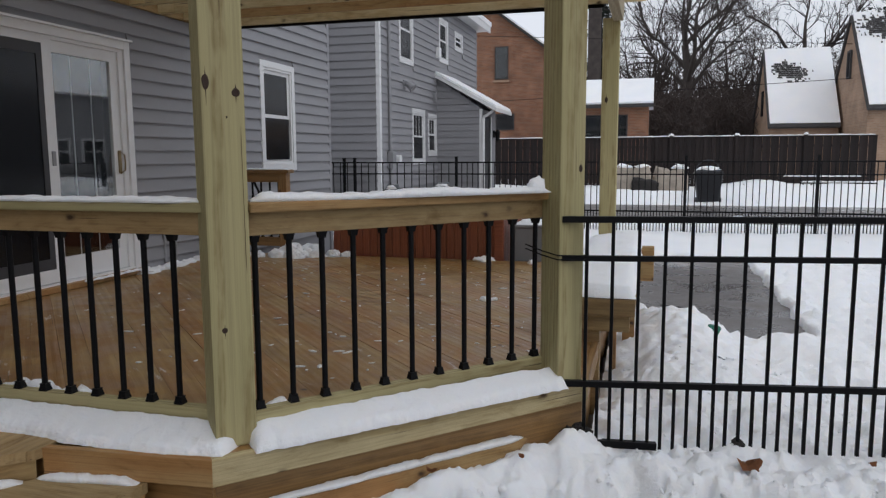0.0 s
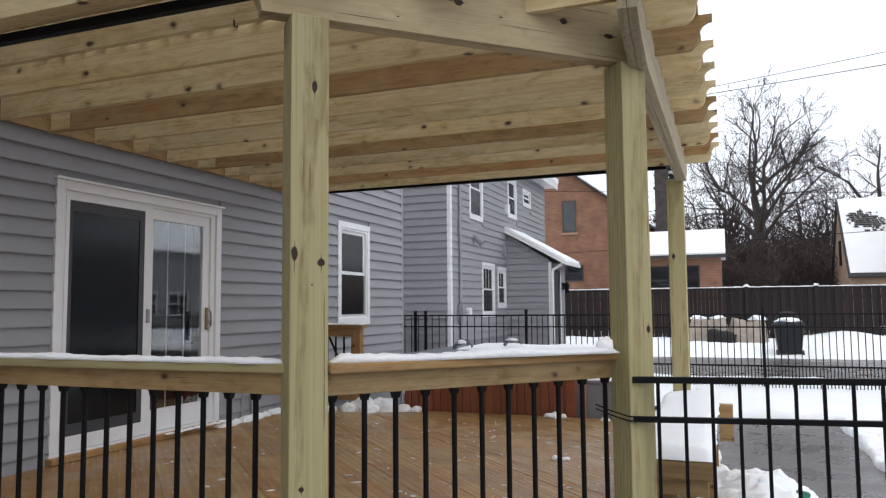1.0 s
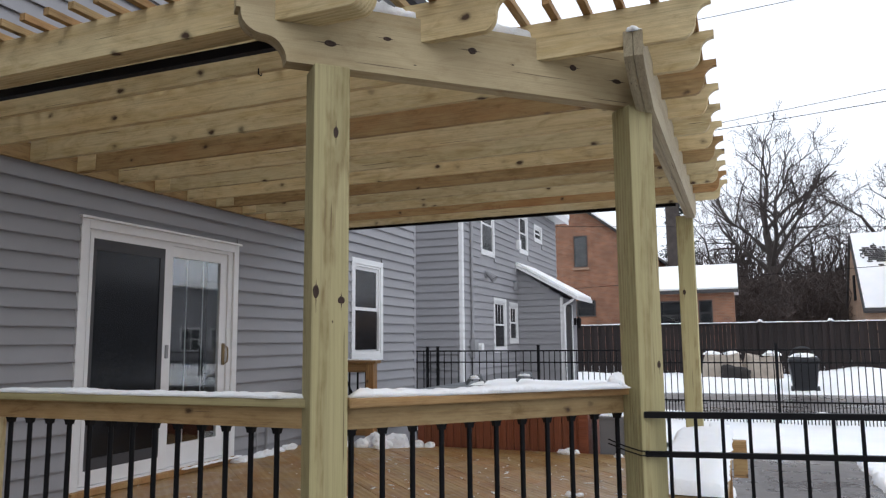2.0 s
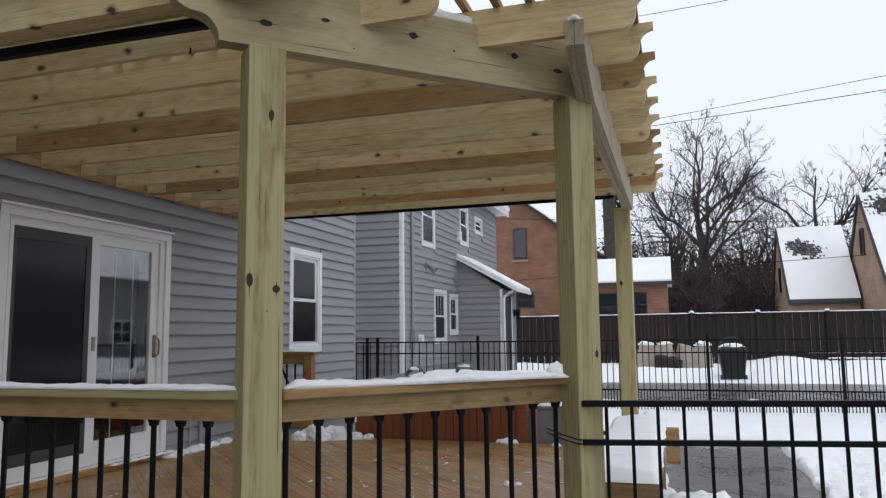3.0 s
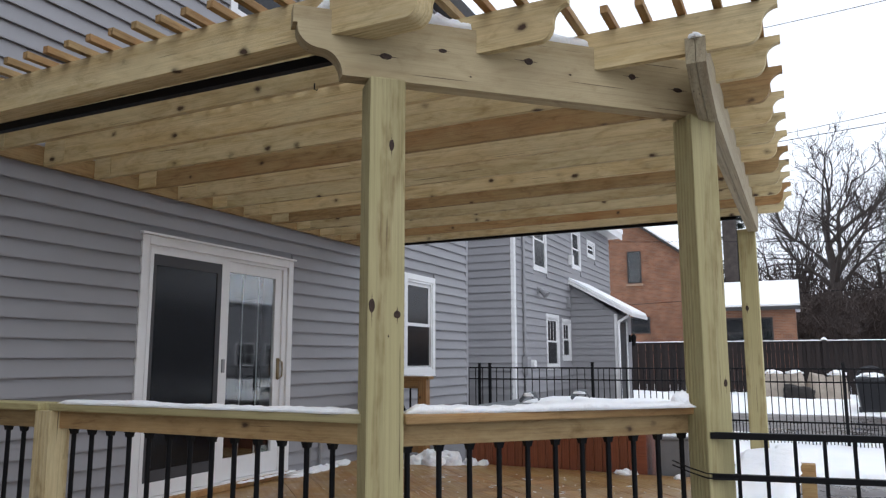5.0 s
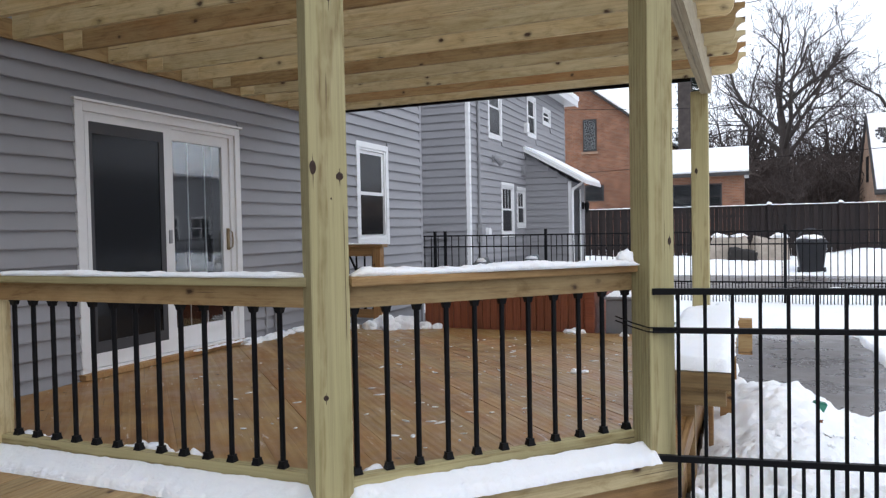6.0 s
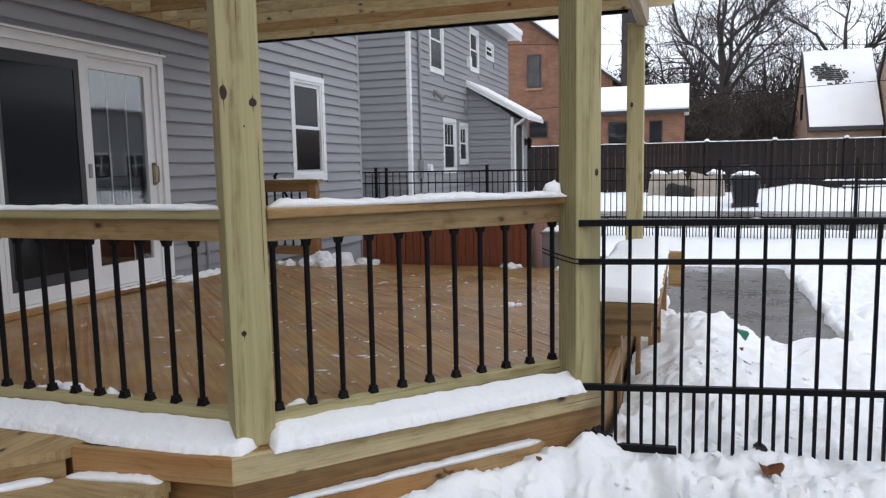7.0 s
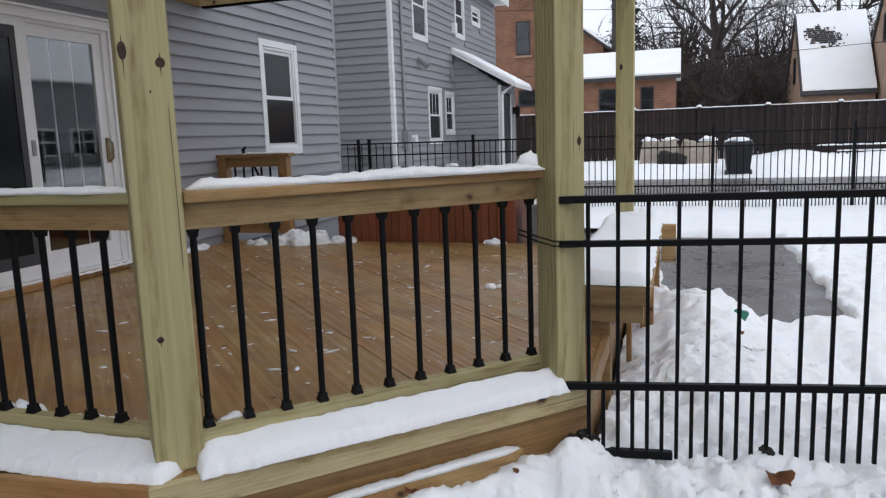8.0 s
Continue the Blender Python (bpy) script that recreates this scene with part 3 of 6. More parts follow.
def siding_front(parent, y, x0, x1, z0, z1, lap=LAP):
    """The same on a wall in the plane y, facing -y."""
    L = x1 - x0
    data = None
    for r in range(int((z1 - z0) / lap)):
        if data is None:
            q = bmesh.new()
            vs = [(-L / 2, 0.0, 0.0), (-L / 2, -0.020, 0.0), (-L / 2, -0.020, -0.016), (-L / 2, -0.030, -0.016), (-L / 2, -0.030, -0.006), (-L / 2, -0.004, lap), (-L / 2, 0.0, lap)]
            left = [q.verts.new(v) for v in vs]
            right = [q.verts.new((L / 2, v[1], v[2])) for v in vs]
            q.faces.new(left[::-1])
            q.faces.new(right)
            for k in range(7):
                q.faces.new((left[k], left[(k + 1) % 7], right[(k + 1) % 7], right[k]))
            bmesh.ops.recalc_face_normals(q, faces=q.faces[:])
            data = bpy.data.meshes.new("siding_board")
            q.to_mesh(data)
            q.free()
            data.materials.append(SIDING)
        part("siding_board", data, None, parent, "", Matrix.Translation(((x0 + x1) / 2, y, z0 + r * lap)))


def wall_with_holes(name, x0, x1, y0, y1, z0, z1, holes, material, parent):
    """A thick wall in a plane of constant x, as blocks round its openings."""
    bm = bmesh.new()
    ys = sorted({y0, y1, *(h[0] for h in holes), *(h[1] for h in holes)})
    for a, b in zip(ys, ys[1:]):
        cuts = sorted((h[2], h[3]) for h in holes if h[0] <= a + 1e-6 and h[1] >= b - 1e-6)
        at = z0
        for c0, c1 in cuts:
            if c0 - at > 1e-4:
                box(bm, x0, x1, a, b, at, c0)
            at = c1
        if z1 - at > 1e-4:
            box(bm, x0, x1, a, b, at, z1)
    return part(name, bm, material, parent)


def sash_window(parent, x, y0, y1, z0, z1, trim=0.08, grid_top=0, blind=False):
    """White double-hung window in a wall facing +x, with trim outside."""
    w = part("window", boxed(-0.001, 0.03, -(y1 - y0) / 2, (y1 - y0) / 2, -0.035, 0.0, 0.003), WHITE, parent, "white double-hung window with dark glass", Matrix.Translation((x, (y0 + y1) / 2, z0)))
    for a, b, c, d, n in ((y0, y0 + trim, z0, z1, "trim"), (y1 - trim, y1, z0, z1, "trim"), (y0 + trim, y1 - trim, z1 - trim, z1, "trim"), (y0 + trim, y1 - trim, z0, z0 + trim * 0.8, "sill")):
        block(n, x, x + 0.028, a, b, c, d, WHITE, w, 0.003)
    iy0, iy1, iz0, iz1 = y0 + trim, y1 - trim, z0 + trim * 0.8, z1 - trim
    if y1 - y0 > 0.7:
        q = bmesh.new()
        e = 0.03
        for a, b, c, d in ((iy0, iy0 + e, iz0, iz1), (iy1 - e, iy1, iz0, iz1), (iy0 + e, iy1 - e, iz1 - e, iz1), (iy0 + e, iy1 - e, iz0, iz0 + e)):
            box(q, x - 0.07, x + 0.016, a, b, c, d)
        part("window_frame", q, WHITE, w)
        iy0, iy1, iz0, iz1 = iy0 + e, iy1 - e, iz0 + e, iz1 - e
    mid = (iz0 + iz1) / 2
    f = 0.045 if y1 - y0 > 0.7 else 0.035
    if y1 - y0 > 0.7:
        part("screen", boxed(x - 0.012, x - 0.009, iy0 + 0.02, iy1 - 0.02, iz0 + 0.02, mid), SCREEN, w, "dark screen that dulls reflections in the pane")
        # dark sheet added over the upper pane to cut its bright sky reflection
        part("screen", boxed(x - 0.016, x - 0.014, iy0 + f, iy1 - f, mid + f / 2, iz1 - f), SCREEN, w, "dark screen that dulls reflections in the pane")
    for k, (a, b, off) in enumerate(((mid - f / 2, iz1, -0.02), (iz0, mid + f / 2, -0.045))):
        q = bmesh.new()
        xx = x + off
        box(q, xx - 0.02, xx + 0.012, iy0, iy0 + f, a, b)
        box(q, xx - 0.02, xx + 0.012, iy1 - f, iy1, a, b)
        box(q, xx - 0.02, xx + 0.012, iy0 + f, iy1 - f, b - f, b)
        box(q, xx - 0.02, xx + 0.012, iy0 + f, iy1 - f, a, a + f)
        if grid_top and k == 0:
            for g in range(1, grid_top):
                yy = iy0 + f + (iy1 - iy0 - 2 * f) * g / grid_top
                box(q, xx - 0.008, xx + 0.008, yy - 0.012, yy + 0.012, a + f, b - f)
        part("sash", q, WHITE, w)
        g = part("pane", boxed(xx - 0.006, xx - 0.002, iy0 + f, iy1 - f, a + f, b - f), GLASS, w, "dark reflecting glass")
        g.visible_shadow = False
    return w


DOOR = (1.555, 3.525, -0.03, 2.105)
WIN = (5.93, 6.85, 0.895, 2.25)
UPWIN = (2.44, 3.38, 4.38, 5.66)
house = empty("house", WALL, 2.0, GROUND, "grey lap-sided house with white trim and a sliding patio door", "house")
holes = [(DOOR[0] + 0.06, DOOR[1] - 0.06, DOOR[2] + 0.02, DOOR[3] - 0.06), (WIN[0] + 0.08, WIN[1] - 0.08, WIN[2] + 0.06, WIN[3] - 0.08), (UPWIN[0] + 0.08, UPWIN[1] - 0.08, UPWIN[2] + 0.06, UPWIN[3] - 0.08)]
wall_with_holes("wall", WALL - 0.16, WALL, -5.0, 8.01, GROUND, 6.4, holes, SIDING, house)
q = bmesh.new()
box(q, WALL - 8, WALL - 0.16, 7.87, 8.03, GROUND, 6.4)
box(q, WALL - 8, WALL - 0.16, -5.0, -4.84, GROUND, 6.4)
box(q, WALL - 8.16, WALL - 8, -5.0, 8.01, GROUND, 6.4)
part("wall", q, SIDING, house)
# floors and partitions coloured near-black so the rooms look unlit
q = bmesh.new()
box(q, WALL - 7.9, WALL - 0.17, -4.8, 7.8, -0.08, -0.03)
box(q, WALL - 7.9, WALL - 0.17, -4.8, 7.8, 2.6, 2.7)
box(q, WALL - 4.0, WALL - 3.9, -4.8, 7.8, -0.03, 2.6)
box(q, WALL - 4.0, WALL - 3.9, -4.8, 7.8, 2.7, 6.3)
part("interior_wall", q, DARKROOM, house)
q = bmesh.new()
box(q, WALL - 8.5, WALL + 0.35, -5.3, 8.33, 6.4, 6.55)
prism(q, [(WALL - 8.5, -5.3), (WALL + 0.35, -5.3), (WALL + 0.35, 8.33), (WALL - 8.5, 8.33)], 6.55, 6.6)
part("roof", q, ROOFING, house)
siding_face(house, WALL, -5.0, 7.95, -0.08, 6.4, [(DOOR[0], DOOR[1], DOOR[2] - 0.1, DOOR[3]), (WIN[0], WIN[1], WIN[2] - 0.035, WIN[3]), (UPWIN[0], UPWIN[1], UPWIN[2] - 0.035, UPWIN[3])])
block("corner_board", WALL - 0.02, WALL + 0.024, 7.95, 8.03, GROUND, 6.4, SIDING, house, 0.003)
sash_window(house, WALL + 0.004, *WIN)
sash_window(house, WALL + 0.004, *UPWIN)


def sliding_door(parent):
    y0, y1, z0, z1 = DOOR
    x = WALL
    d = part("sliding_door", boxed(-0.10, 0.03, -(y1 - y0) / 2 + 0.06, (y1 - y0) / 2 - 0.06, 0.0, 0.045, 0.003), WHITE, parent, "white sliding patio door with an insect screen", Matrix.Translation((x, (y0 + y1) / 2, z0)))
    t = 0.075
    block("trim", x, x + 0.035, y0, y0 + t, z0, z1, WHITE, d)
    block("trim", x, x + 0.035, y1 - t, y1, z0, z1, WHITE, d)
    block("trim", x, x + 0.035, y0 + t, y1 - t, z1 - t, z1, WHITE, d)
    block("drip_cap", x, x + 0.06, y0 - 0.02, y1 + 0.02, z1, z1 + 0.02, WHITE, d)
    for nm, a, b in (("jamb", y0 + t, y0 + t + 0.03), ("jamb", y1 - t - 0.06, y1 - t)):
        block(nm, x - 0.11, x + 0.012, a, b, z0 + 0.045, z1 - t, WHITE, d, 0.002)
    block("head", x - 0.11, x + 0.012, y0 + t + 0.03, y1 - t - 0.06, z1 - t - 0.03, z1 - t, WHITE, d, 0.002)
    iz0, iz1 = z0 + 0.05, z1 - t - 0.03
    mid = 2.565
    for nm, a, b, xx, s, mat in (("fixed_panel", mid - 0.05, y1 - t - 0.06, x - 0.03, 0.095, COATED), ("sliding_panel", y0 + t + 0.03, mid + 0.05, x - 0.075, 0.08, COATED)):
        q = bmesh.new()
        box(q, xx - 0.02, xx + 0.02, a, a + s, iz0, iz1)
        box(q, xx - 0.02, xx + 0.02, b - s, b, iz0, iz1)
        box(q, xx - 0.02, xx + 0.02, a + s, b - s, iz1 - s, iz1)
        box(q, xx - 0.02, xx + 0.02, a + s, b - s, iz0, iz0 + s * 2.0)
        p = part(nm, q, WHITE, d)
        g = part("pane", boxed(xx - 0.004, xx + 0.004, a + s, b - s, iz0 + s * 2.0, iz1 - s), mat, p, "reflecting door glass")
        g.visible_shadow = False
        if nm == "fixed_panel":
            q = bmesh.new()
            for k in (1, 2):
                yy = a + s + (b - a - 2 * s) * k / 3
                box(q, xx - 0.012, xx - 0.006, yy - 0.004, yy + 0.004, iz0 + s * 2.0, iz1 - s)
            part("grille", q, WHITE, p)
    s = part("screen_door", boxed(-0.002, 0.002, -(mid - y0 - t - 0.03 - 0.06) / 2, (mid - y0 - t - 0.03 - 0.06) / 2, -(iz1 - iz0) / 2 + 0.03, (iz1 - iz0) / 2 - 0.09), SCREEN, d, "black insect screen", Matrix.Translation((x + 0.004, (mid + y0 + t + 0.03) / 2 - 0.03, (iz0 + iz1) / 2)))
    q = bmesh.new()
    for a, b in ((y0 + t + 0.03, y0 + t + 0.065), (mid - 0.07, mid + 0.03)):
        box(q, x - 0.012, x + 0.016, a, b, iz0, iz1)
    box(q, x - 0.012, x + 0.016, y0 + t + 0.065, mid - 0.07, iz1 - 0.04, iz1)
    box(q, x - 0.012, x + 0.016, y0 + t + 0.065, mid - 0.07, iz0, iz0 + 0.11)
    part("screen_frame", q, WHITE, s)
    q = bmesh.new()
    a, b = y0 + t + 0.065, mid - 0.07
    box(q, x + 0.0065, x + 0.013, a, a + 0.035, iz0 + 0.11, iz1 - 0.04)
    box(q, x + 0.0065, x + 0.013, b - 0.055, b, iz0 + 0.11, iz1 - 0.04)
    box(q, x + 0.0065, x + 0.013, a + 0.035, b - 0.055, iz1 - 0.13, iz1 - 0.04)
    box(q, x + 0.0065, x + 0.013, a + 0.035, b - 0.055, iz0 + 0.11, iz0 + 0.20)
    part("screen_border", q, SCREENFRAME, s, "dark grey metal border")
    block("latch", x + 0.016, x + 0.03, mid - 0.04, mid - 0.005, 0.98, 1.10, GREYMETAL, s, 0.004)
    h = bmesh.new()
    hy = y1 - t - 0.06 - 0.035
    box(h, x - 0.01, x + 0.004, hy - 0.016, hy + 0.016, 0.90, 1.11)
    tube(h, [Vector((x + 0.0, hy, 0.90)), Vector((x + 0.05, hy, 0.93)), Vector((x + 0.055, hy, 1.0)), Vector((x + 0.05, hy, 1.07)), Vector((x + 0.0, hy, 1.10))], [0.008] * 5, 8)
    part("door_handle", h, BRASS, d, "brass pull handle")
    block("threshold", x, x + 0.09, y0 - 0.02, y1 + 0.02, -0.05, -0.005, PINE_WARM, d, 0.004, "pine board under the door")


sliding_door(house)
# unseen wall and roof behind the steps, added to keep sky light off the left side
q = bmesh.new()
box(q, WALL - 0.16, -0.6, -9.0, -4.1, GROUND, 5.4)
part("wing_wall", q, SIDING, house)
q = bmesh.new()
box(q, WALL - 0.16, -0.25, -9.3, -3.75, 5.4, 5.55)
part("wing_roof", q, ROOFING, house)
q = bmesh.new()
box(q, WALL + 0.02, WALL + 0.09, 3.85, 3.93, 0.30, 0.46)
cyl(q, (WALL + 0.03, 3.9, -0.05), (WALL + 0.03, 3.9, 0.3), 0.013)
cyl(q, (WALL + 0.05, 4.05, -0.05), (WALL + 0.05, 4.05, 0.42), 0.016)
part("conduit", q, GREYMETAL, house)


# ---- deck ----
deck = tagged(part("deck", boxed(-3.2, 0.85, 0.95, 5.0, -0.35, -0.15), PINE_WET), "wooden deck of diagonal pine boards, wet, specks of snow", "deck", kind="structure")
D_LEFT, D_END, D_RIGHT, DZ = -0.225, 5.10, 1.20, -0.05
CH = 0.08
FACE = [(-0.04, D_LEFT), (D_RIGHT, D_RIGHT - CH)]


def rim(p0, p1, z0, z1, mat, name="rim_board", thick=0.038):
    a, b = Vector((*p0, (z0 + z1) / 2)), Vector((*p1, (z0 + z1) / 2))
    return lumber(name, a, b, thick, z1 - z0, mat, deck)


rim((-0.74, D_LEFT - 0.04), (FACE[0][0], D_LEFT + 0.019), DZ - 0.105, DZ, PINE_WARM)
s45 = 0.019 * math.sqrt(0.5)
rim((FACE[0][0] - s45, FACE[0][1] + s45), (FACE[1][0] - s45, FACE[1][1] + s45), DZ - 0.105, DZ, PINE)
rim((FACE[1][0] - 0.019, FACE[1][1]), (D_RIGHT - 0.019, D_END), DZ - 0.105, DZ, PINE_WET)
# set-back skirt and the lower step along the chamfer
k = 0.06 * math.sqrt(0.5)
rim((FACE[0][0] - k - 0.02, FACE[0][1] + k + 0.02), (FACE[1][0] - k, FACE[1][1] + k), GROUND + 0.02, DZ - 0.106, PINE_WET, "skirt_board")
rim((-0.80, D_LEFT + 0.06), (FACE[0][0] - 0.03, D_LEFT + 0.06), GROUND + 0.02, DZ - 0.106, PINE_WET, "skirt_board")
k = 0.012 * math.sqrt(0.5)
rim((FACE[0][0] + 0.12 - k, FACE[0][1] + 0.13 + k), (FACE[0][0] + 0.98 - k, FACE[0][1] + 1.06 + k), GROUND + 0.01, -0.265, PINE_WARM, "kick_board")
snow_strip("snow", (FACE[0][0] + 0.12 - k, FACE[0][1] + 0.13 + k, -0.265), (FACE[0][0] + 0.97 - k, FACE[0][1] + 1.05 + k, -0.265), 0.05, 0.022, None, "thin snow along a board's top edge", 3)
rim((D_RIGHT - 0.06, D_RIGHT - CH + 0.05), (D_RIGHT - 0.06, D_END), GROUND + 0.02, DZ - 0.106, PINE_WET, "skirt_board")


def clip_strip(poly, c0, c1):
    """The part of a convex plan outline between two lines x + y = c0 and x + y = c1."""
    def cut(pts, f):
        out = []
        for a, b in zip(pts, pts[1:] + pts[:1]):
            fa, fb = f(a), f(b)
            if fa >= 0:
                out.append(a)
            if (fa >= 0) != (fb >= 0):
                s = fa / (fa - fb)
                out.append((a[0] + (b[0] - a[0]) * s, a[1] + (b[1] - a[1]) * s))
        return out
    p = cut(poly, lambda v: v[0] + v[1] - c0)
    return cut(p, lambda v: c1 - v[0] - v[1]) if len(p) > 2 else []


# rails
BAL = bmesh.new()
BAL_H = 0.68
cyl(BAL, (0, 0, 0.012), (0, 0, BAL_H - 0.012), 0.0118, sides=12)
for z0, z1, r0, r1 in ((0.0, 0.007, 0.0185, 0.0185), (0.007, 0.026, 0.0175, 0.0135), (0.026, 0.031, 0.0145, 0.0145), (BAL_H - 0.026, BAL_H - 0.006, 0.0135, 0.0165), (BAL_H - 0.006, BAL_H, 0.018, 0.018)):
    lo, hi = [[BAL.verts.new((sx * r, sy * r, z)) for sx, sy in ((-1, -1), (1, -1), (1, 1), (-1, 1))] for r, z in ((r0, z0), (r1, z1))]
    BAL.faces.new(lo[::-1])
    BAL.faces.new(hi)
    for k in range(4):
        BAL.faces.new((lo[k], lo[(k + 1) % 4], hi[(k + 1) % 4], hi[k]))
BAL_MESH = bpy.data.meshes.new("baluster")
BAL.to_mesh(BAL_MESH)
BAL.free()
BAL_MESH.materials.append(BLACK)


def railing(name, p0, p1, n, label, cap_mat, rail_mat, z0=0.07, first=0.5, last=0.5):
    """Deck railing from p0 to p1 with n black balusters."""
    a, b = Vector((*p0, 0)), Vector((*p1, 0))
    r = empty(name, *((a + b) / 2), label, "railing", "deck railings")
    up = Vector((0, 0, 1))
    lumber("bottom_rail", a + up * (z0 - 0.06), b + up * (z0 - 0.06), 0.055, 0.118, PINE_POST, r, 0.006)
    lumber("top_rail", a + up * (z0 + BAL_H + 0.0445), b + up * (z0 + BAL_H + 0.0445), 0.04, 0.089, rail_mat, r)
    lumber("cap_rail", a + up * (z0 + BAL_H + 0.108), b + up * (z0 + BAL_H + 0.108), 0.135, 0.038, cap_mat, r, 0.008)
    step = (b - a) / (n - 1 + first + last)
    turn = pose(0, 0, 0, 0, 0, math.degrees(math.atan2(step.y, step.x)))
    for i in range(n):
        p = a + step * (i + first)
        part("baluster", BAL_MESH, None, r, "", Matrix.Translation((p.x, p.y, z0)) @ turn)
    return r


PA = Vector((-0.075, -0.025, 0))
PB = Vector((1.07, 1.07, 0))
PC = Vector((1.085, 4.66, 0))
u45 = Vector((1, 1, 0)).normalized()
railing("deck_railing", (0.0, 0.008), (0.986, 1.11), 11, "pine deck railing with round black metal balusters", PINE_WARM, PINE_RAIL, first=0.215, last=0.5)
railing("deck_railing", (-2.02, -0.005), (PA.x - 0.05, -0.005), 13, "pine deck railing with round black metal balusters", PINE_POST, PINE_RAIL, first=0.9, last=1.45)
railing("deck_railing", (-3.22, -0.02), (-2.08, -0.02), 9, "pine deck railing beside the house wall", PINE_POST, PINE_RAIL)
lumber("railing_post", (-2.05, -0.02, DZ), (-2.05, -0.02, 0.84), 0.12, 0.12, PINE)
tagged(bpy.context.scene.objects["railing_post"], "short square pine railing post on the deck", "post")
snow_strip("snow", (-1.98, -0.02, 0.879), (-0.14, -0.02, 0.879), 0.115, 0.022, None, "thin snow on a railing cap", 11)
snow_strip("snow", PA + u45 * 0.10 + Vector((0, 0, 0.879)), PB - u45 * 0.10 + Vector((0, 0, 0.879)), 0.12, 0.03, None, "snow on a railing cap", 17)
snow_lump("snow", *(PB - u45 * 0.16 + Vector((0.0, -0.01, 0.885))), 0.05, 0.05, 0.06, 3.0, "small heap of snow against a post")
ledge_snow("snow", (-2.2, -0.038, DZ), (-0.02, -0.038, DZ), 0.0, lambda x: -(0.150 + 0.035 * step01(x, 1.25, 1.6) - 0.03 * step01(x, 1.9, 2.14)), 0.082, 0.030, 21, "snow along the deck's outer edge", (0.05, 0.05))
ledge_snow("snow", (-0.025, -0.012, DZ), (1.035, 1.045, DZ), -0.012, lambda x: -(0.155 - 0.02 * x), 0.088, 0.036, 29, "snow along the deck's outer edge", (0.05, 0.012))


# ---- pergola ----
pergola = empty("pergola", PB.x, PB.y, 0.0, "pine pergola with scrolled rafter tails over the deck", "pergola")


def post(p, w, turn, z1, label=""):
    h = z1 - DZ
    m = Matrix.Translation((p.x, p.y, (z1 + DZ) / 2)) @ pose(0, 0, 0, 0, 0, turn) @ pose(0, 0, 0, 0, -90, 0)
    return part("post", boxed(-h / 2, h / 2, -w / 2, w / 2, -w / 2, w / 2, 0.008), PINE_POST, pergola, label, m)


def knot(parent, p, n, ru, rz, seed, g=None):
    """A dark branch knot in a board's face at p, whose outward normal is n; a low raised eye with a rim."""
    n = Vector(n).normalized()
    g = Vector((0, 0, 1)) if g is None else g
    ru, rz = ru * 0.8, rz * 0.8
    side = g.cross(n).normalized()
    bm = bmesh.new()
    rings = []
    for f, lift in ((1.0, 0.0), (0.9, 0.0014), (0.55, 0.0022), (0.45, 0.0010)):
        ring = []
        for i in range(18):
            a = 2 * math.pi * i / 18
            k = f * (1 + 0.16 * noise.noise((math.cos(a) * 1.3 + seed, math.sin(a) * 1.3, f)))
            ring.append(bm.verts.new(Vector(p) + side * (ru * k * math.cos(a)) + g * (rz * k * math.sin(a)) + n * lift))
        rings.append(ring)
    for r0, r1 in zip(rings, rings[1:]):
        for i in range(18):
            bm.faces.new((r0[i], r0[(i + 1) % 18], r1[(i + 1) % 18], r1[i]))
    bm.faces.new(rings[-1])
    # splits that run from the knot along the grain
    for s, reach in ((1, 2.2 + noise.noise((seed, 1, 0))), (-1, 3.0 + noise.noise((seed, 5, 0)))):
        w = ru * 0.16
        p0, p1 = Vector(p) + g * (s * rz * 0.8), Vector(p) + g * (s * rz * reach)
        bm.faces.new([bm.verts.new(v + n * 0.0012) for v in (p0 - side * w, p0.lerp(p1, 0.4) - side * w * 0.5, p1, p0.lerp(p1, 0.5) + side * w * 0.6, p0 + side * w)])
    bmesh.ops.recalc_face_normals(bm, faces=bm.faces[:])
    return part("knot", bm, KNOT, parent)


POST_TOP = 2.28
N45 = Vector((1, -1, 0)).normalized()
pa = post(PA, 0.156, 45, POST_TOP)
pb = post(PB, 0.144, 45, POST_TOP)
pc = post(PC, 0.15, 0, POST_TOP)
for u, z, ru, rz in ((0.017, 1.985, 0.014, 0.030), (-0.060, 1.312, 0.016, 0.034), (0.046, 1.278, 0.019, 0.019), (-0.028, 0.405, 0.014, 0.013), (0.01, 1.19, 0.004, 0.005)):
    p = PA + u45 * u + N45 * 0.078
    knot(pa, (p.x, p.y, z), N45, ru, rz, u * 50 + z)
for u, z, ru, rz in ((0.045, 0.985, 0.013, 0.022),):
    p = PB + u45 * u + N45 * 0.072
    knot(pb, (p.x, p.y, z), N45, ru, rz, u * 50 + z)
knot(pc, (PC.x - 0.03, PC.y - 0.075, 1.55), (0, -1, 0), 0.018, 0.03, 2.0)

BEAM_H, RAFT_H = 0.283, 0.184


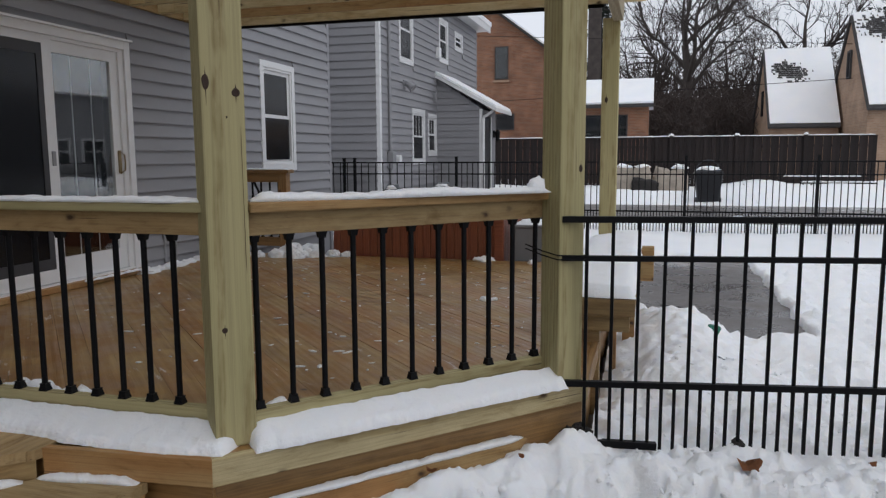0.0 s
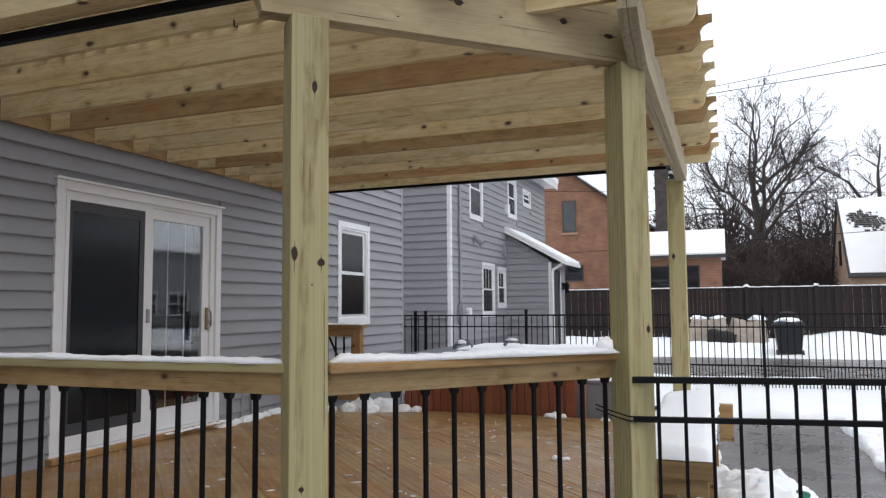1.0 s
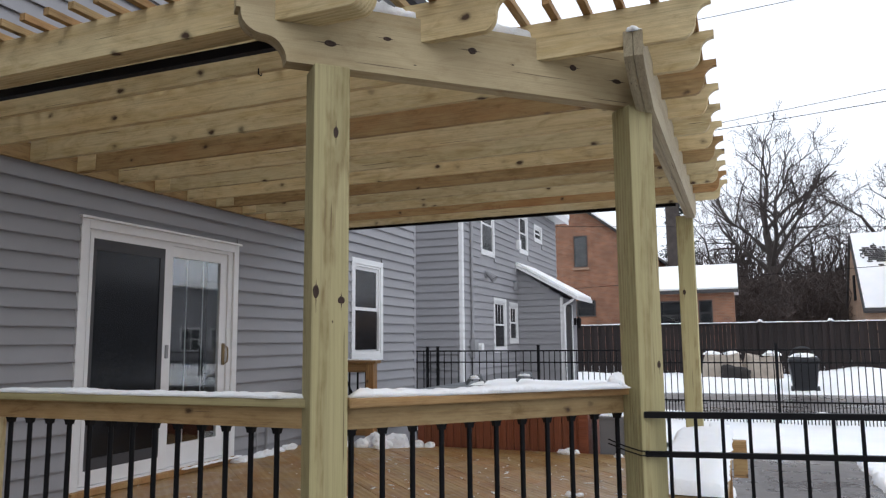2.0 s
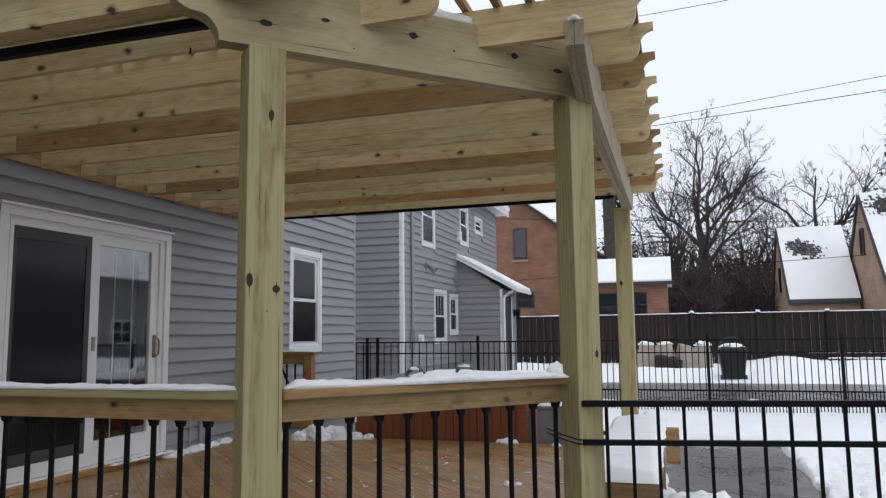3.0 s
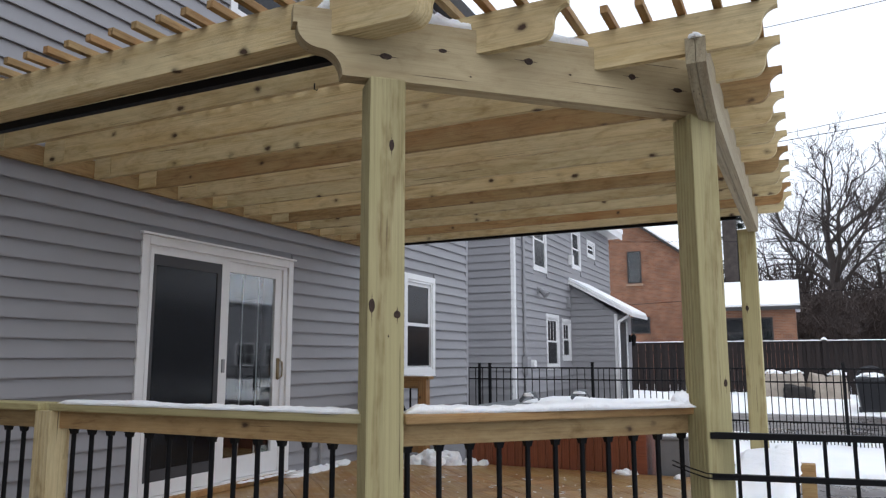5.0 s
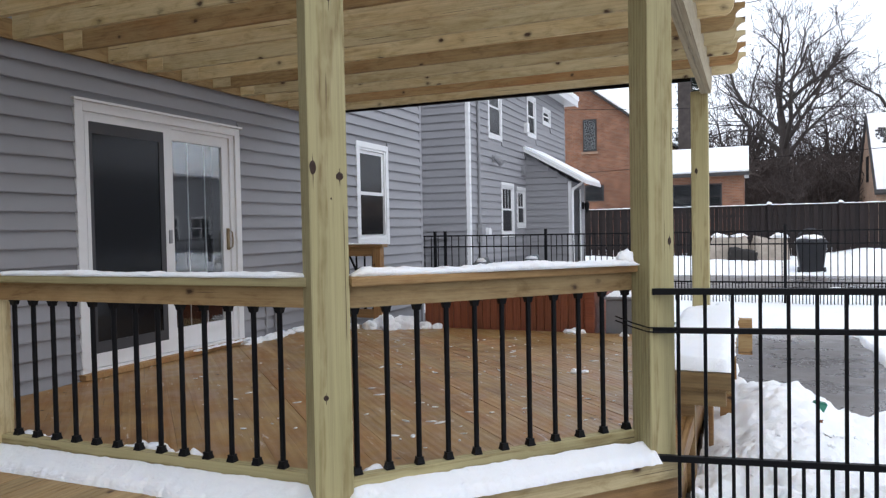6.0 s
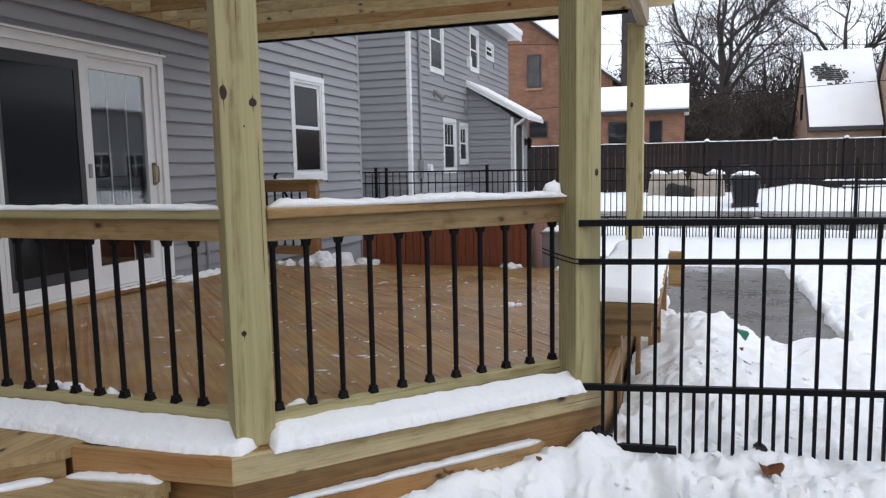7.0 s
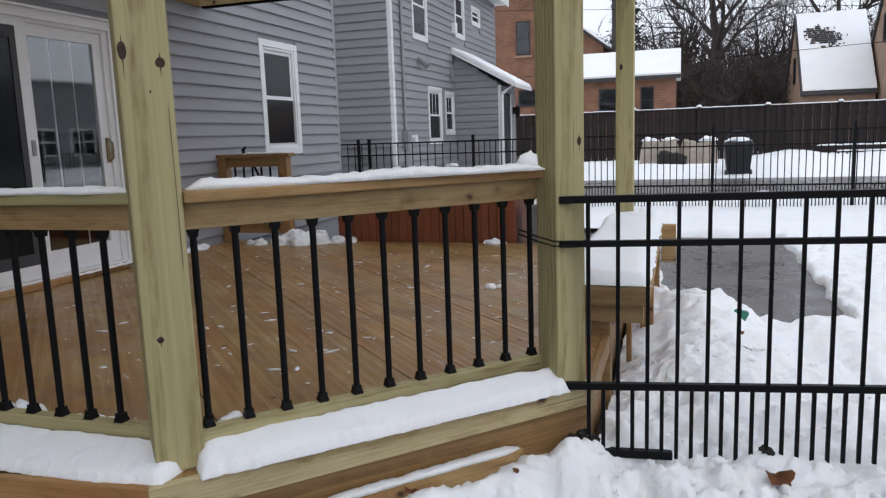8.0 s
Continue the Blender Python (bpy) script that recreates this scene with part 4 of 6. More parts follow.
def scroll(length, h, tail0, tail1, lip=0.035, style="cove"):
    """Outline of a board with cut ends; tail0, tail1: how far the cuts reach in. The end is a short upright
    lip, then a cove over a bulb (rafters), a bulb over a cove (ogee) or a slant (chamfer)."""
    def end(sign, tail):
        L = sign * length / 2
        if tail <= 0:
            return [(L, h / 2), (L, -h / 2)]
        o = [(L, h / 2), (L, h / 2 - lip)]
        drop = h - lip
        if style == "chamfer":
            return o + [(L - sign * tail * 0.3, h / 2 - lip - drop * 0.45), (L - sign * tail, -h / 2)]
        if style == "ogee":
            L -= sign * 0.018
            tail -= 0.018
            o += [(L, h / 2 - lip), (L, h / 2 - lip - 0.012)]
        x0, z0 = o[-1]
        drop = z0 + h / 2
        for k in range(2):
            bulb = (k == 0) == (style == "ogee")
            fx, fz = ((0.52, 0.46) if k == 0 else (0.48, 0.54))
            x0, z0 = o[-1]
            for i in range(1, 8):
                a = math.pi / 2 * i / 7
                u, v = (1 - math.cos(a), math.sin(a)) if bulb else (math.sin(a), 1 - math.cos(a))
                o.append((x0 - sign * tail * fx * u, z0 - drop * fz * v))
        return o
    right = end(1, tail1)
    left = end(-1, tail0)
    return right + left[::-1]


RZ = 2.455 + RAFT_H / 2
raf_y = [-0.1625] + [-0.17 + 0.415 * i for i in range(1, 13)]
for i, y in enumerate(raf_y):
    x1 = 1.487 if y > 0.5 else y + (0.43 if i == 0 else 0.435)
    x0 = WALL + 0.045
    L = x1 - x0
    m = along((x0, y, RZ - 0.015), (x1, y, RZ))
    if i == 0:
        profile_board("rafter", scroll(L, RAFT_H, 0, 0.13), 0.13, m, PINE, pergola)
    else:
        profile_board("rafter", scroll(L, RAFT_H, 0, 0.13), 0.038, m, PINE_WARM if i in (4, 8, 11) else PINE, pergola)
        block("rafter_cleat", x0 + 0.002, x0 + 0.17 + 0.02 * (i % 3), y - 0.0235, y - 0.0195, RZ - 0.015 - RAFT_H / 2 + 0.012, RZ - 0.015 + RAFT_H / 2 - 0.02, PINE, pergola, 0.002)
d = u45
a, b = PA - d * 0.40, PB + d * 0.0
m = along((a.x, a.y, POST_TOP + BEAM_H / 2), (b.x, b.y, POST_TOP + BEAM_H / 2))
ab = profile_board("beam", scroll((b - a).length, BEAM_H, 0.21, 0, 0.075, "ogee"), 0.085, m, BEAM, pergola)
for s, z, ru, rz in ((-0.004, 2.385, 0.034, 0.018), (0.253, 2.445, 0.024, 0.012), (0.668, 2.449, 0.028, 0.02), (1.213, 2.441, 0.024, 0.02), (1.468, 2.403, 0.034, 0.014), (0.879, 2.41, 0.008, 0.005), (0.383, 2.34, 0.006, 0.004)):
    p = PA + d * s + N45 * (0.0428 + 0.0355 * (s + 0.40) / 1.98)
    knot(ab, (p.x, p.y, z), N45, rz, ru, s * 7, d)
# the side beams take a duller, greyer pine than the front beam
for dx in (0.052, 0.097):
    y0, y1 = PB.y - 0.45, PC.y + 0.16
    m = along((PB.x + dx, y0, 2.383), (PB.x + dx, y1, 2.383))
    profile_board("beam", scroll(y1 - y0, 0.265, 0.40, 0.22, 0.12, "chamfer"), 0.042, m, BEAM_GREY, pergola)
lumber("ledger", (WALL + 0.032, -0.9, 2.512), (WALL + 0.032, 4.95, 2.512), 0.03, 0.14, PINE_WARM, pergola)
x = 1.40
while x > WALL + 0.1:
    first = next(y for y in raf_y if (1.487 if y > 0.5 else y + 0.435) > x + 0.02)
    rz = RZ + RAFT_H / 2 + 0.02 - 0.015 * (1.46 - x) / 4.7
    lumber("purlin", (x, first - 0.20, rz), (x, raf_y[-1] + 0.12, rz), 0.036, 0.036, PINE_WARM, pergola, 0.002)
    x -= 0.155
# black shade tracks under the first and last rafters
block("shade_track", WALL + 0.05, -0.16, -0.085, -0.04, 2.405, 2.45, BLACK, pergola, 0.004, "black shade track")
block("shade_track", WALL + 0.05, 1.00, raf_y[-1] + 0.02, raf_y[-1] + 0.06, 2.42, 2.465, BLACK, pergola, 0.004, "black shade track")
q = bmesh.new()
tube(q, [Vector((-0.62, 0.22, 2.46)), Vector((-0.62, 0.22, 2.43)), Vector((-0.605, 0.22, 2.42)), Vector((-0.60, 0.22, 2.43))], [0.004] * 4, 6)
part("hook", q, BLACK, pergola)
for k, (s0, s1) in enumerate(((0.05, 0.36), (0.50, 0.92), (1.06, 1.40))):
    p, r = a + d * (s0 + 0.05), a + d * (s1 + 0.1)
    snow_strip("snow", (p.x, p.y, POST_TOP + BEAM_H), (r.x, r.y, POST_TOP + BEAM_H), 0.088, 0.07, None, "snow on top of a pergola beam", 31 + k)
snow_lump("snow", PB.x + 0.075, PB.y - 0.42, 2.515, 0.035, 0.05, 0.03, 8.0)


# ---- neighbour's grey house ----
nb = empty("neighbour_house", -4.1, 15.0, GROUND, "two-storey grey lap-sided house with white trim", "house", "neighbouring houses")
NX, NY0, NY1 = -4.1, 12.42, 21.45
NLAP = 0.171
nwin = [(13.70, 14.73, 3.20, 4.70, 0), (16.98, 17.89, 3.59, 4.72, 0), (18.62, 19.55, 4.11, 4.62, 0), (14.60, 15.64, 0.87, 2.19, 3), (15.91, 16.70, 1.08, 2.13, 2)]
nholes = [(a + 0.07, b - 0.07, c + 0.05, e - 0.07) for a, b, c, e, _ in nwin]
wall_with_holes("wall", NX - 0.15, NX, NY0, NY1, GROUND, 5.2, nholes, SIDING, nb)
q = bmesh.new()
box(q, NX - 9, NX - 0.15, NY0, NY0 + 0.15, GROUND, 5.2)
box(q, NX - 9, NX - 0.15, NY1 - 0.15, NY1, GROUND, 5.2)
box(q, NX - 9.15, NX - 9, NY0, NY1, GROUND, 5.2)
part("wall", q, SIDING, nb)
# near-black partition, the unlit inside put into its colour
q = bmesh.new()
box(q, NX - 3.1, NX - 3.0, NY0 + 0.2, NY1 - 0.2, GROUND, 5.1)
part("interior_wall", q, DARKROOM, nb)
siding_face(nb, NX, NY0 + 0.09, NY1, 0.341, 5.0, [(a, b, c - 0.035, e) for a, b, c, e, _ in nwin], NLAP)
siding_front(nb, NY0, NX - 6, NX - 0.05, 0.341, 5.15, NLAP)
block("foundation", NX - 0.01, NX + 0.02, NY0, NY1, GROUND, 0.32, GREYPLASTIC, nb, 0.0, "grey painted foundation")
block("corner_board", NX - 0.06, NX + 0.024, NY0 - 0.024, NY0 + 0.09, GROUND, 5.2, WHITE, nb, 0.003)
for a, b, c, e, g in nwin:
    sash_window(nb, NX + 0.004, a, b, c, e, 0.085, g)
q = bmesh.new()
box(q, NX - 0.1, NX + 0.38, NY0 - 0.1, NY1 + 0.35, 5.05, 5.10)
box(q, NX + 0.36, NX + 0.40, NY0 - 0.1, NY1 + 0.35, 5.0, 5.24)
part("eave", q, WHITE, nb, "white soffit and fascia")
q = bmesh.new()
for k in range(2):
    x0, x1 = (NX + 0.42, NX - 4.4) if k == 0 else (NX - 4.4, NX - 9.3)
    z0, z1 = (5.20, 7.8) if k == 0 else (7.8, 5.2)
    vs = [q.verts.new(v) for v in ((x0, NY0 - 0.3, z0), (x1, NY0 - 0.3, z1), (x1, NY1 + 0.4, z1), (x0, NY1 + 0.4, z0))]
    vt = [q.verts.new(v.co + Vector((0, 0, 0.15))) for v in vs]
    q.faces.new(vs)
    q.faces.new(vt[::-1])
    for i in range(4):
        q.faces.new((vs[i], vs[(i + 1) % 4], vt[(i + 1) % 4], vt[i]))
bmesh.ops.recalc_face_normals(q, faces=q.faces[:])
part("roof", q, SNOW, nb, "snow-covered roof")
q = bmesh.new()
tube(q, [Vector((NX + 0.06, 12.93, 5.0)), Vector((NX + 0.06, 12.93, 0.9)), Vector((NX + 0.06, 12.93, 0.3))], [0.035] * 3, 8)
part("pipe", q, GREYMETAL, nb, "grey service pipe")
block("meter_box", NX + 0.03, NX + 0.15, 12.82, 13.06, 0.75, 1.15, GREYMETAL, nb, 0.01, "grey electric meter box")
q = bmesh.new()
cyl(q, (NX + 0.1, 13.22, 0.98), (NX + 0.2, 13.22, 0.98), 0.09, sides=16)
cyl(q, (NX + 0.02, 13.22, 0.98), (NX + 0.1, 13.22, 0.98), 0.06, sides=12)
part("meter", q, WHITE, nb)
q = bmesh.new()
box(q, NX + 0.02, NX + 0.06, 13.92, 14.04, 2.62, 2.78)
cyl(q, (NX + 0.06, 13.98, 2.74), (NX + 0.26, 13.98, 2.58), 0.05, 0.10, 12)
part("wall_light", q, GREYMETAL, nb, "grey dome wall light")
q = bmesh.new()
box(q, NX + 0.02, NX + 0.12, 16.66, 16.86, 3.62, 3.88)
part("vent_cover", q, WHITE, nb)
q = bmesh.new()
box(q, NX + 0.02, NX + 0.10, 16.35, 16.5, 2.45, 2.7)
part("outlet_box", q, GREYMETAL, nb)

# lean-to at its back door
LX, LY0, LY1 = -2.87, 16.78, 18.6
gable = [(NX, GROUND), (LX, GROUND), (LX, 2.28), (NX, 3.10)]
lean = empty("porch", LX, LY0, GROUND, "grey lap-sided lean-to porch with a snowy roof", "porch")
for y0, y1 in ((LY0, LY0 + 0.12), (LY1 - 0.12, LY1)):
    q = bmesh.new()
    a = [q.verts.new((x, y0, z)) for x, z in gable]
    b = [q.verts.new((x, y1, z)) for x, z in gable]
    q.faces.new(a)
    q.faces.new(b[::-1])
    for i in range(4):
        q.faces.new((a[(i + 1) % 4], a[i], b[i], b[(i + 1) % 4]))
    bmesh.ops.recalc_face_normals(q, faces=q.faces[:])
    part("end_wall", q, SIDING, lean)
wall_with_holes("wall", LX - 0.12, LX, LY0 + 0.12, LY1 - 0.12, GROUND, 2.26, [(17.0, 17.95, 0.0, 2.1)], SIDING, lean)
for r in range(15):
    z = 0.341 + r * NLAP
    x1 = LX - 0.02 if z < 2.1 else min(LX - 0.02, NX + (3.02 - z) / 0.82 * (LX - NX) - 0.03)
    if x1 - NX > 0.08 and z < 2.9:
        q = bmesh.new()
        box(q, NX + 0.01, x1, LY0 - 0.03, LY0 - 0.001, z, z + NLAP - 0.022)
        part("siding_board", q, SIDING, lean)
block("corner_board", LX - 0.05, LX + 0.02, LY0 - 0.034, LY0 + 0.07, GROUND, 2.26, WHITE, lean)
q = bmesh.new()
ro = [(NX - 0.02, 3.12), (LX + 0.46, 2.17), (LX + 0.46, 2.26), (NX - 0.02, 3.21)]
a = [q.verts.new((x, LY0 - 0.22, z)) for x, z in ro]
b = [q.verts.new((x, LY1 + 0.05, z)) for x, z in ro]
q.faces.new(a)
q.faces.new(b[::-1])
for i in range(4):
    q.faces.new((a[(i + 1) % 4], a[i], b[i], b[(i + 1) % 4]))
bmesh.ops.recalc_face_normals(q, faces=q.faces[:])
rf = part("roof", q, WHITE, lean, "white roof edge")
q = bmesh.new()
ro = [(NX + 0.0, 3.212), (LX + 0.44, 2.276), (LX + 0.42, 2.35), (NX + 0.0, 3.28)]
a = [q.verts.new((x, LY0 - 0.18, z)) for x, z in ro]
b = [q.verts.new((x, LY1 + 0.04, z)) for x, z in ro]
q.faces.new(a)
q.faces.new(b[::-1])
for i in range(4):
    q.faces.new((a[(i + 1) % 4], a[i], b[i], b[(i + 1) % 4]))
bmesh.ops.recalc_face_normals(q, faces=q.faces[:])
part("snow", q, SNOW, rf, "snow on the porch roof")
block("rake_board", NX, NX + 0.02, LY0 - 0.2, LY0 - 0.17, 2.95, 3.1, WHITE, lean)
q = bmesh.new()
tube(q, [Vector((LX + 0.38, LY0 - 0.1, 2.28)), Vector((LX + 0.3, LY0 - 0.08, 2.18)), Vector((LX + 0.08, LY0 - 0.05, 2.05)), Vector((LX + 0.06, LY0 - 0.05, 1.9)), Vector((LX + 0.06, LY0 - 0.05, GROUND + 0.1))], [0.04] * 5, 8)
part("downspout", q, WHITE, lean, "white downspout")
block("door", LX - 0.06, LX - 0.02, 17.05, 17.9, 0.0, 2.05, PLASTIC, lean, 0.004, "dark storm door")
for y0, y1 in ((16.93, 17.03), (17.92, 18.02)):
    block("door_trim", LX, LX + 0.02, y0, y1, 0.0, 2.1, WHITE, lean)
q = bmesh.new()
box(q, LX + 0.01, LX + 0.05, 18.22, 18.32, 1.55, 1.75)
cyl(q, (LX + 0.13, 18.27, 1.45), (LX + 0.13, 18.27, 1.68), 0.05, 0.075, 8)
cyl(q, (LX + 0.13, 18.27, 1.68), (LX + 0.13, 18.27, 1.78), 0.09, 0.02, 8)
part("lantern", q, BLACK, lean, "black wall lantern")


# ---- metal fences ----
def metal_fence(name, p0, p1, z_top, z_mid, z_low, z_bot, spacing, label, first=0.0, puppy=True, posts=(), posth=0.06):
    a, b = Vector((*p0, 0)), Vector((*p1, 0))
    f = empty(name, a.x, a.y, GROUND, label, "fence", "black metal fences")
    up = Vector((0, 0, 1))
    for z, h in ((z_top, 0.03), (z_mid, 0.026), (z_low, 0.03)):
        lumber("rail", a + up * z, b + up * z, 0.03, h, BLACK, f, 0.003)
    n = int(((b - a).length - first) / spacing)
    d = (b - a).normalized()
    meshes = {}
    for h in (z_top - z_bot, z_low - z_bot):
        data = bpy.data.meshes.new("picket")
        q = boxed(-0.008, 0.008, -0.008, 0.008, 0, h)
        q.to_mesh(data)
        q.free()
        data.materials.append(BLACK)
        meshes[h] = data
    for i in range(n + 1):
        p = a + d * (first + spacing * i)
        part("picket", meshes[z_top - z_bot], None, f, "", Matrix.Translation((p.x, p.y, z_bot)))
    if puppy:
        for i in range(n):
            p = a + d * (first + spacing * (i + 0.5))
            part("short_picket", meshes[z_low - z_bot], None, f, "", Matrix.Translation((p.x, p.y, z_bot)))
    for s in posts:
        p = a + d * s
        o = block("fence_post", p.x - 0.027, p.x + 0.027, p.y - 0.027, p.y + 0.027, GROUND, z_top + posth, BLACK, f, 0.003)
        block("cap", p.x - 0.032, p.x + 0.032, p.y - 0.032, p.y + 0.032, z_top + posth, z_top + posth + 0.02, BLACK, o, 0.004)
    return f


ff = metal_fence("metal_fence", (1.078, 0.985), (3.9, 1.47), 0.750, 0.568, -0.036, -0.35, 0.1195, "black metal picket fence fixed to a pergola post", first=0.116)
q = bmesh.new()
for z in (0.545, 0.565):
    tube(q, [Vector((0.90, 1.02, z + 0.06)), Vector((0.985, 0.985, z + 0.035)), Vector((1.06, 0.962, z + 0.018)), Vector((1.17, 0.965, z + 0.018)), Vector((1.19, 0.99, z + 0.02))], [0.0035] * 5, 5)
part("wire_tie", q, BLACK, ff)
lumber("bottom_rail", (1.09, 0.99, -0.325), (1.53, 1.06, -0.335), 0.035, 0.035, BLACK, ff)
snow_lump("snow", 1.86, 1.15, 0.745, 0.05, 0.02, 0.02, 4.0, "bit of snow on a fence rail")
metal_fence("metal_fence", (-2.36, 12.2), (9.5, 12.2), 0.91, 0.675, -0.03, -0.42, 0.113, "black metal picket fence across the garden", posts=(0.0, 4.46, 6.73, 9.0, 11.3), posth=0.1)
metal_fence("metal_fence", (-6.2, 12.2), (-2.36, 12.2), 0.91, 0.675, -0.03, -0.42, 0.16, "black metal fence between the houses", puppy=False, posts=(1.37, 1.61), posth=0.08)

# ---- dark wooden fence ----
WF = 28.0
wf = empty("wooden_fence", 2.0, WF, GROUND, "tall dark brown board fence with a snowy top", "fence")
x = -5.0
q = boxed(-0.071, 0.071, -0.012, 0.012, 0.0, 2.19)
WF_BOARD = bpy.data.meshes.new("board")
q.to_mesh(WF_BOARD)
q.free()
WF_BOARD.materials.append(FENCEWOOD)
rng = random.Random(4)
while x < 9.0:
    for i in range(16):
        dy = 0.02 if i % 2 else -0.02
        part("board", WF_BOARD, None, wf, "", Matrix.Translation((x + i * 0.15 + 0.075, WF + dy, GROUND)))
    block("stringer", x, x + 2.4, WF + 0.035, WF + 0.08, 0.1, 0.2, FENCEWOOD, wf, 0.0)
    block("stringer", x, x + 2.4, WF + 0.035, WF + 0.08, 1.3, 1.4, FENCEWOOD, wf, 0.0)
    block("top_rail", x, x + 2.4, WF - 0.06, WF + 0.06, 1.69, 1.73, FENCEWOOD, wf)
    block("fence_post", x - 0.06, x + 0.06, WF - 0.08, WF + 0.04, GROUND, 1.77, FENCEWOOD, wf, 0.01)
    snow_strip("snow", (x + 0.06, WF, 1.73), (x + 2.34, WF, 1.73), 0.1, 0.04, wf, seed=rng.random() * 50)
    snow_lump("snow", x, WF - 0.02, 1.77, 0.09, 0.09, 0.08, rng.random() * 9, parent=wf).pop("category", None)
    x += 2.4

# ---- bin, rocks, pile ----
BX, BY, BZ = 3.19, 21.9, GROUND - 0.01
bin_ob = empty("trash_can", BX, BY, BZ, "black plastic wheeled trash cart with hooped handle and snowy lid", "trash can")
at_bin = Matrix.Translation((BX, BY, BZ))


def tapered(x0, y0, z0, x1, y1, z1, bevel):
    q = bmesh.new()
    lo = [q.verts.new((sx * x0, sy * y0, z0)) for sx, sy in ((-1, -1), (1, -1), (1, 1), (-1, 1))]
    hi = [q.verts.new((sx * x1, sy * y1, z1)) for sx, sy in ((-1, -1), (1, -1), (1, 1), (-1, 1))]
    q.faces.new(lo[::-1])
    q.faces.new(hi)
    for k in range(4):
        q.faces.new((lo[k], lo[(k + 1) % 4], hi[(k + 1) % 4], hi[k]))
    bmesh.ops.bevel(q, geom=q.edges[:], offset=bevel, segments=3, profile=0.5, affect="EDGES")
    return q


part("body", tapered(0.31, 0.30, 0.10, 0.41, 0.38, 0.98, 0.06), PLASTIC, bin_ob, "", at_bin)
part("rim", tapered(0.43, 0.40, 0.95, 0.43, 0.40, 1.0, 0.015), PLASTIC, bin_ob, "", at_bin)
part("lid", tapered(0.42, 0.39, 1.0, 0.34, 0.33, 1.09, 0.03), PLASTIC, bin_ob, "", at_bin)
q = bmesh.new()
tube(q, [Vector((0.33 * math.cos(t), 0.30, 1.0 + 0.37 * math.sin(t) ** 0.7)) for t in [math.pi * i / 12 for i in range(13)]], [0.028] * 13, 6)
part("handle", q, PLASTIC, bin_ob, "", at_bin)
for sx in (-1, 1):
    q = bmesh.new()
    cyl(q, (sx * 0.30, -0.22, 0.12), (sx * 0.38, -0.22, 0.12), 0.12, sides=16)
    part("wheel", q, PLASTIC, bin_ob, "", at_bin)
snow_lump("snow", BX, BY - 0.03, BZ + 1.085, 0.33, 0.32, 0.11, 5.0, "snow on the trash cart's lid")


def draped_cover(x, y, w, dp, h, sag, seed, label):
    """A tarp over a chair: sagging top between two raised sides, folds that widen towards the hem."""
    bm = bmesh.new()
    n, k = 72, 16
    rings = []
    for j in range(k + 1):
        v = j / k
        ring = []
        for i in range(n):
            a = 2 * math.pi * i / n
            c, q = math.cos(a), math.sin(a)
            sx, sy = math.copysign(abs(c) ** 0.45, c), math.copysign(abs(q) ** 0.45, q)
            fold = 0.13 * v * (noise.noise((c * 3.3 + seed, q * 3.3, 0.3 * v)) + 0.6 * noise.noise((c * 8 + seed, q * 8, 0.6)))
            z = h * (1 - v) + (0.03 * noise.noise((c * 4, q * 4, seed)) if j == k else 0.0)
            if v < 0.5:
                z -= sag * (1 - sx * sx) * (1 - 2 * v)
            g = 0.86 + 0.14 * min(1.0, v * 3.0) + 0.10 * v + fold
            ring.append(bm.verts.new((w * sx * g, dp * sy * g, max(0.0, z))))
        rings.append(ring)
    for r0, r1 in zip(rings, rings[1:]):
        for i in range(n):
            bm.faces.new((r0[i], r1[i], r1[(i + 1) % n], r0[(i + 1) % n]))
    top = []
    for f in (0.75, 0.45, 0.15):
        top.append([bm.verts.new((rv.co.x * f, rv.co.y * f, rv.co.z - sag * (1 - f) * 0.7)) for rv in rings[0]])
    for r0, r1 in zip([rings[0]] + top, top):
        for i in range(n):
            bm.faces.new((r0[i], r0[(i + 1) % n], r1[(i + 1) % n], r1[i]))
    bm.faces.new(top[-1])
    bmesh.ops.recalc_face_normals(bm, faces=bm.faces[:])
    return tagged(smooth(part("covered_chair", bm, CANVAS, None, "", Matrix.Translation((x, y, GROUND + 0.1)))), label, "chair", "covered garden chairs")


def boulder(name, x, y, rx, ry, rz, seed, mat, label, cat):
    bm = bmesh.new()
    bmesh.ops.create_icosphere(bm, subdivisions=4, radius=1)
    for v in bm.verts:
        c = v.co.copy()
        f = 1 + 0.05 * math.sin(9 * math.atan2(c.y, c.x) + seed) * (1 - max(0.0, c.z)) + 0.28 * noise.noise(c * 1.3 + Vector((seed, 0, 0))) + 0.12 * noise.noise(c * 4 + Vector((seed, 3, 0)))
        s = Vector([math.copysign(abs(q) ** 0.6, q) for q in c])
        v.co = Vector((s.x * rx * f, s.y * ry * f, max(-0.15, s.z * rz * f)))
    return tagged(smooth(part(name, bm, mat, None, "", Matrix.Translation((x, y, GROUND + 0.12)))), label, cat)


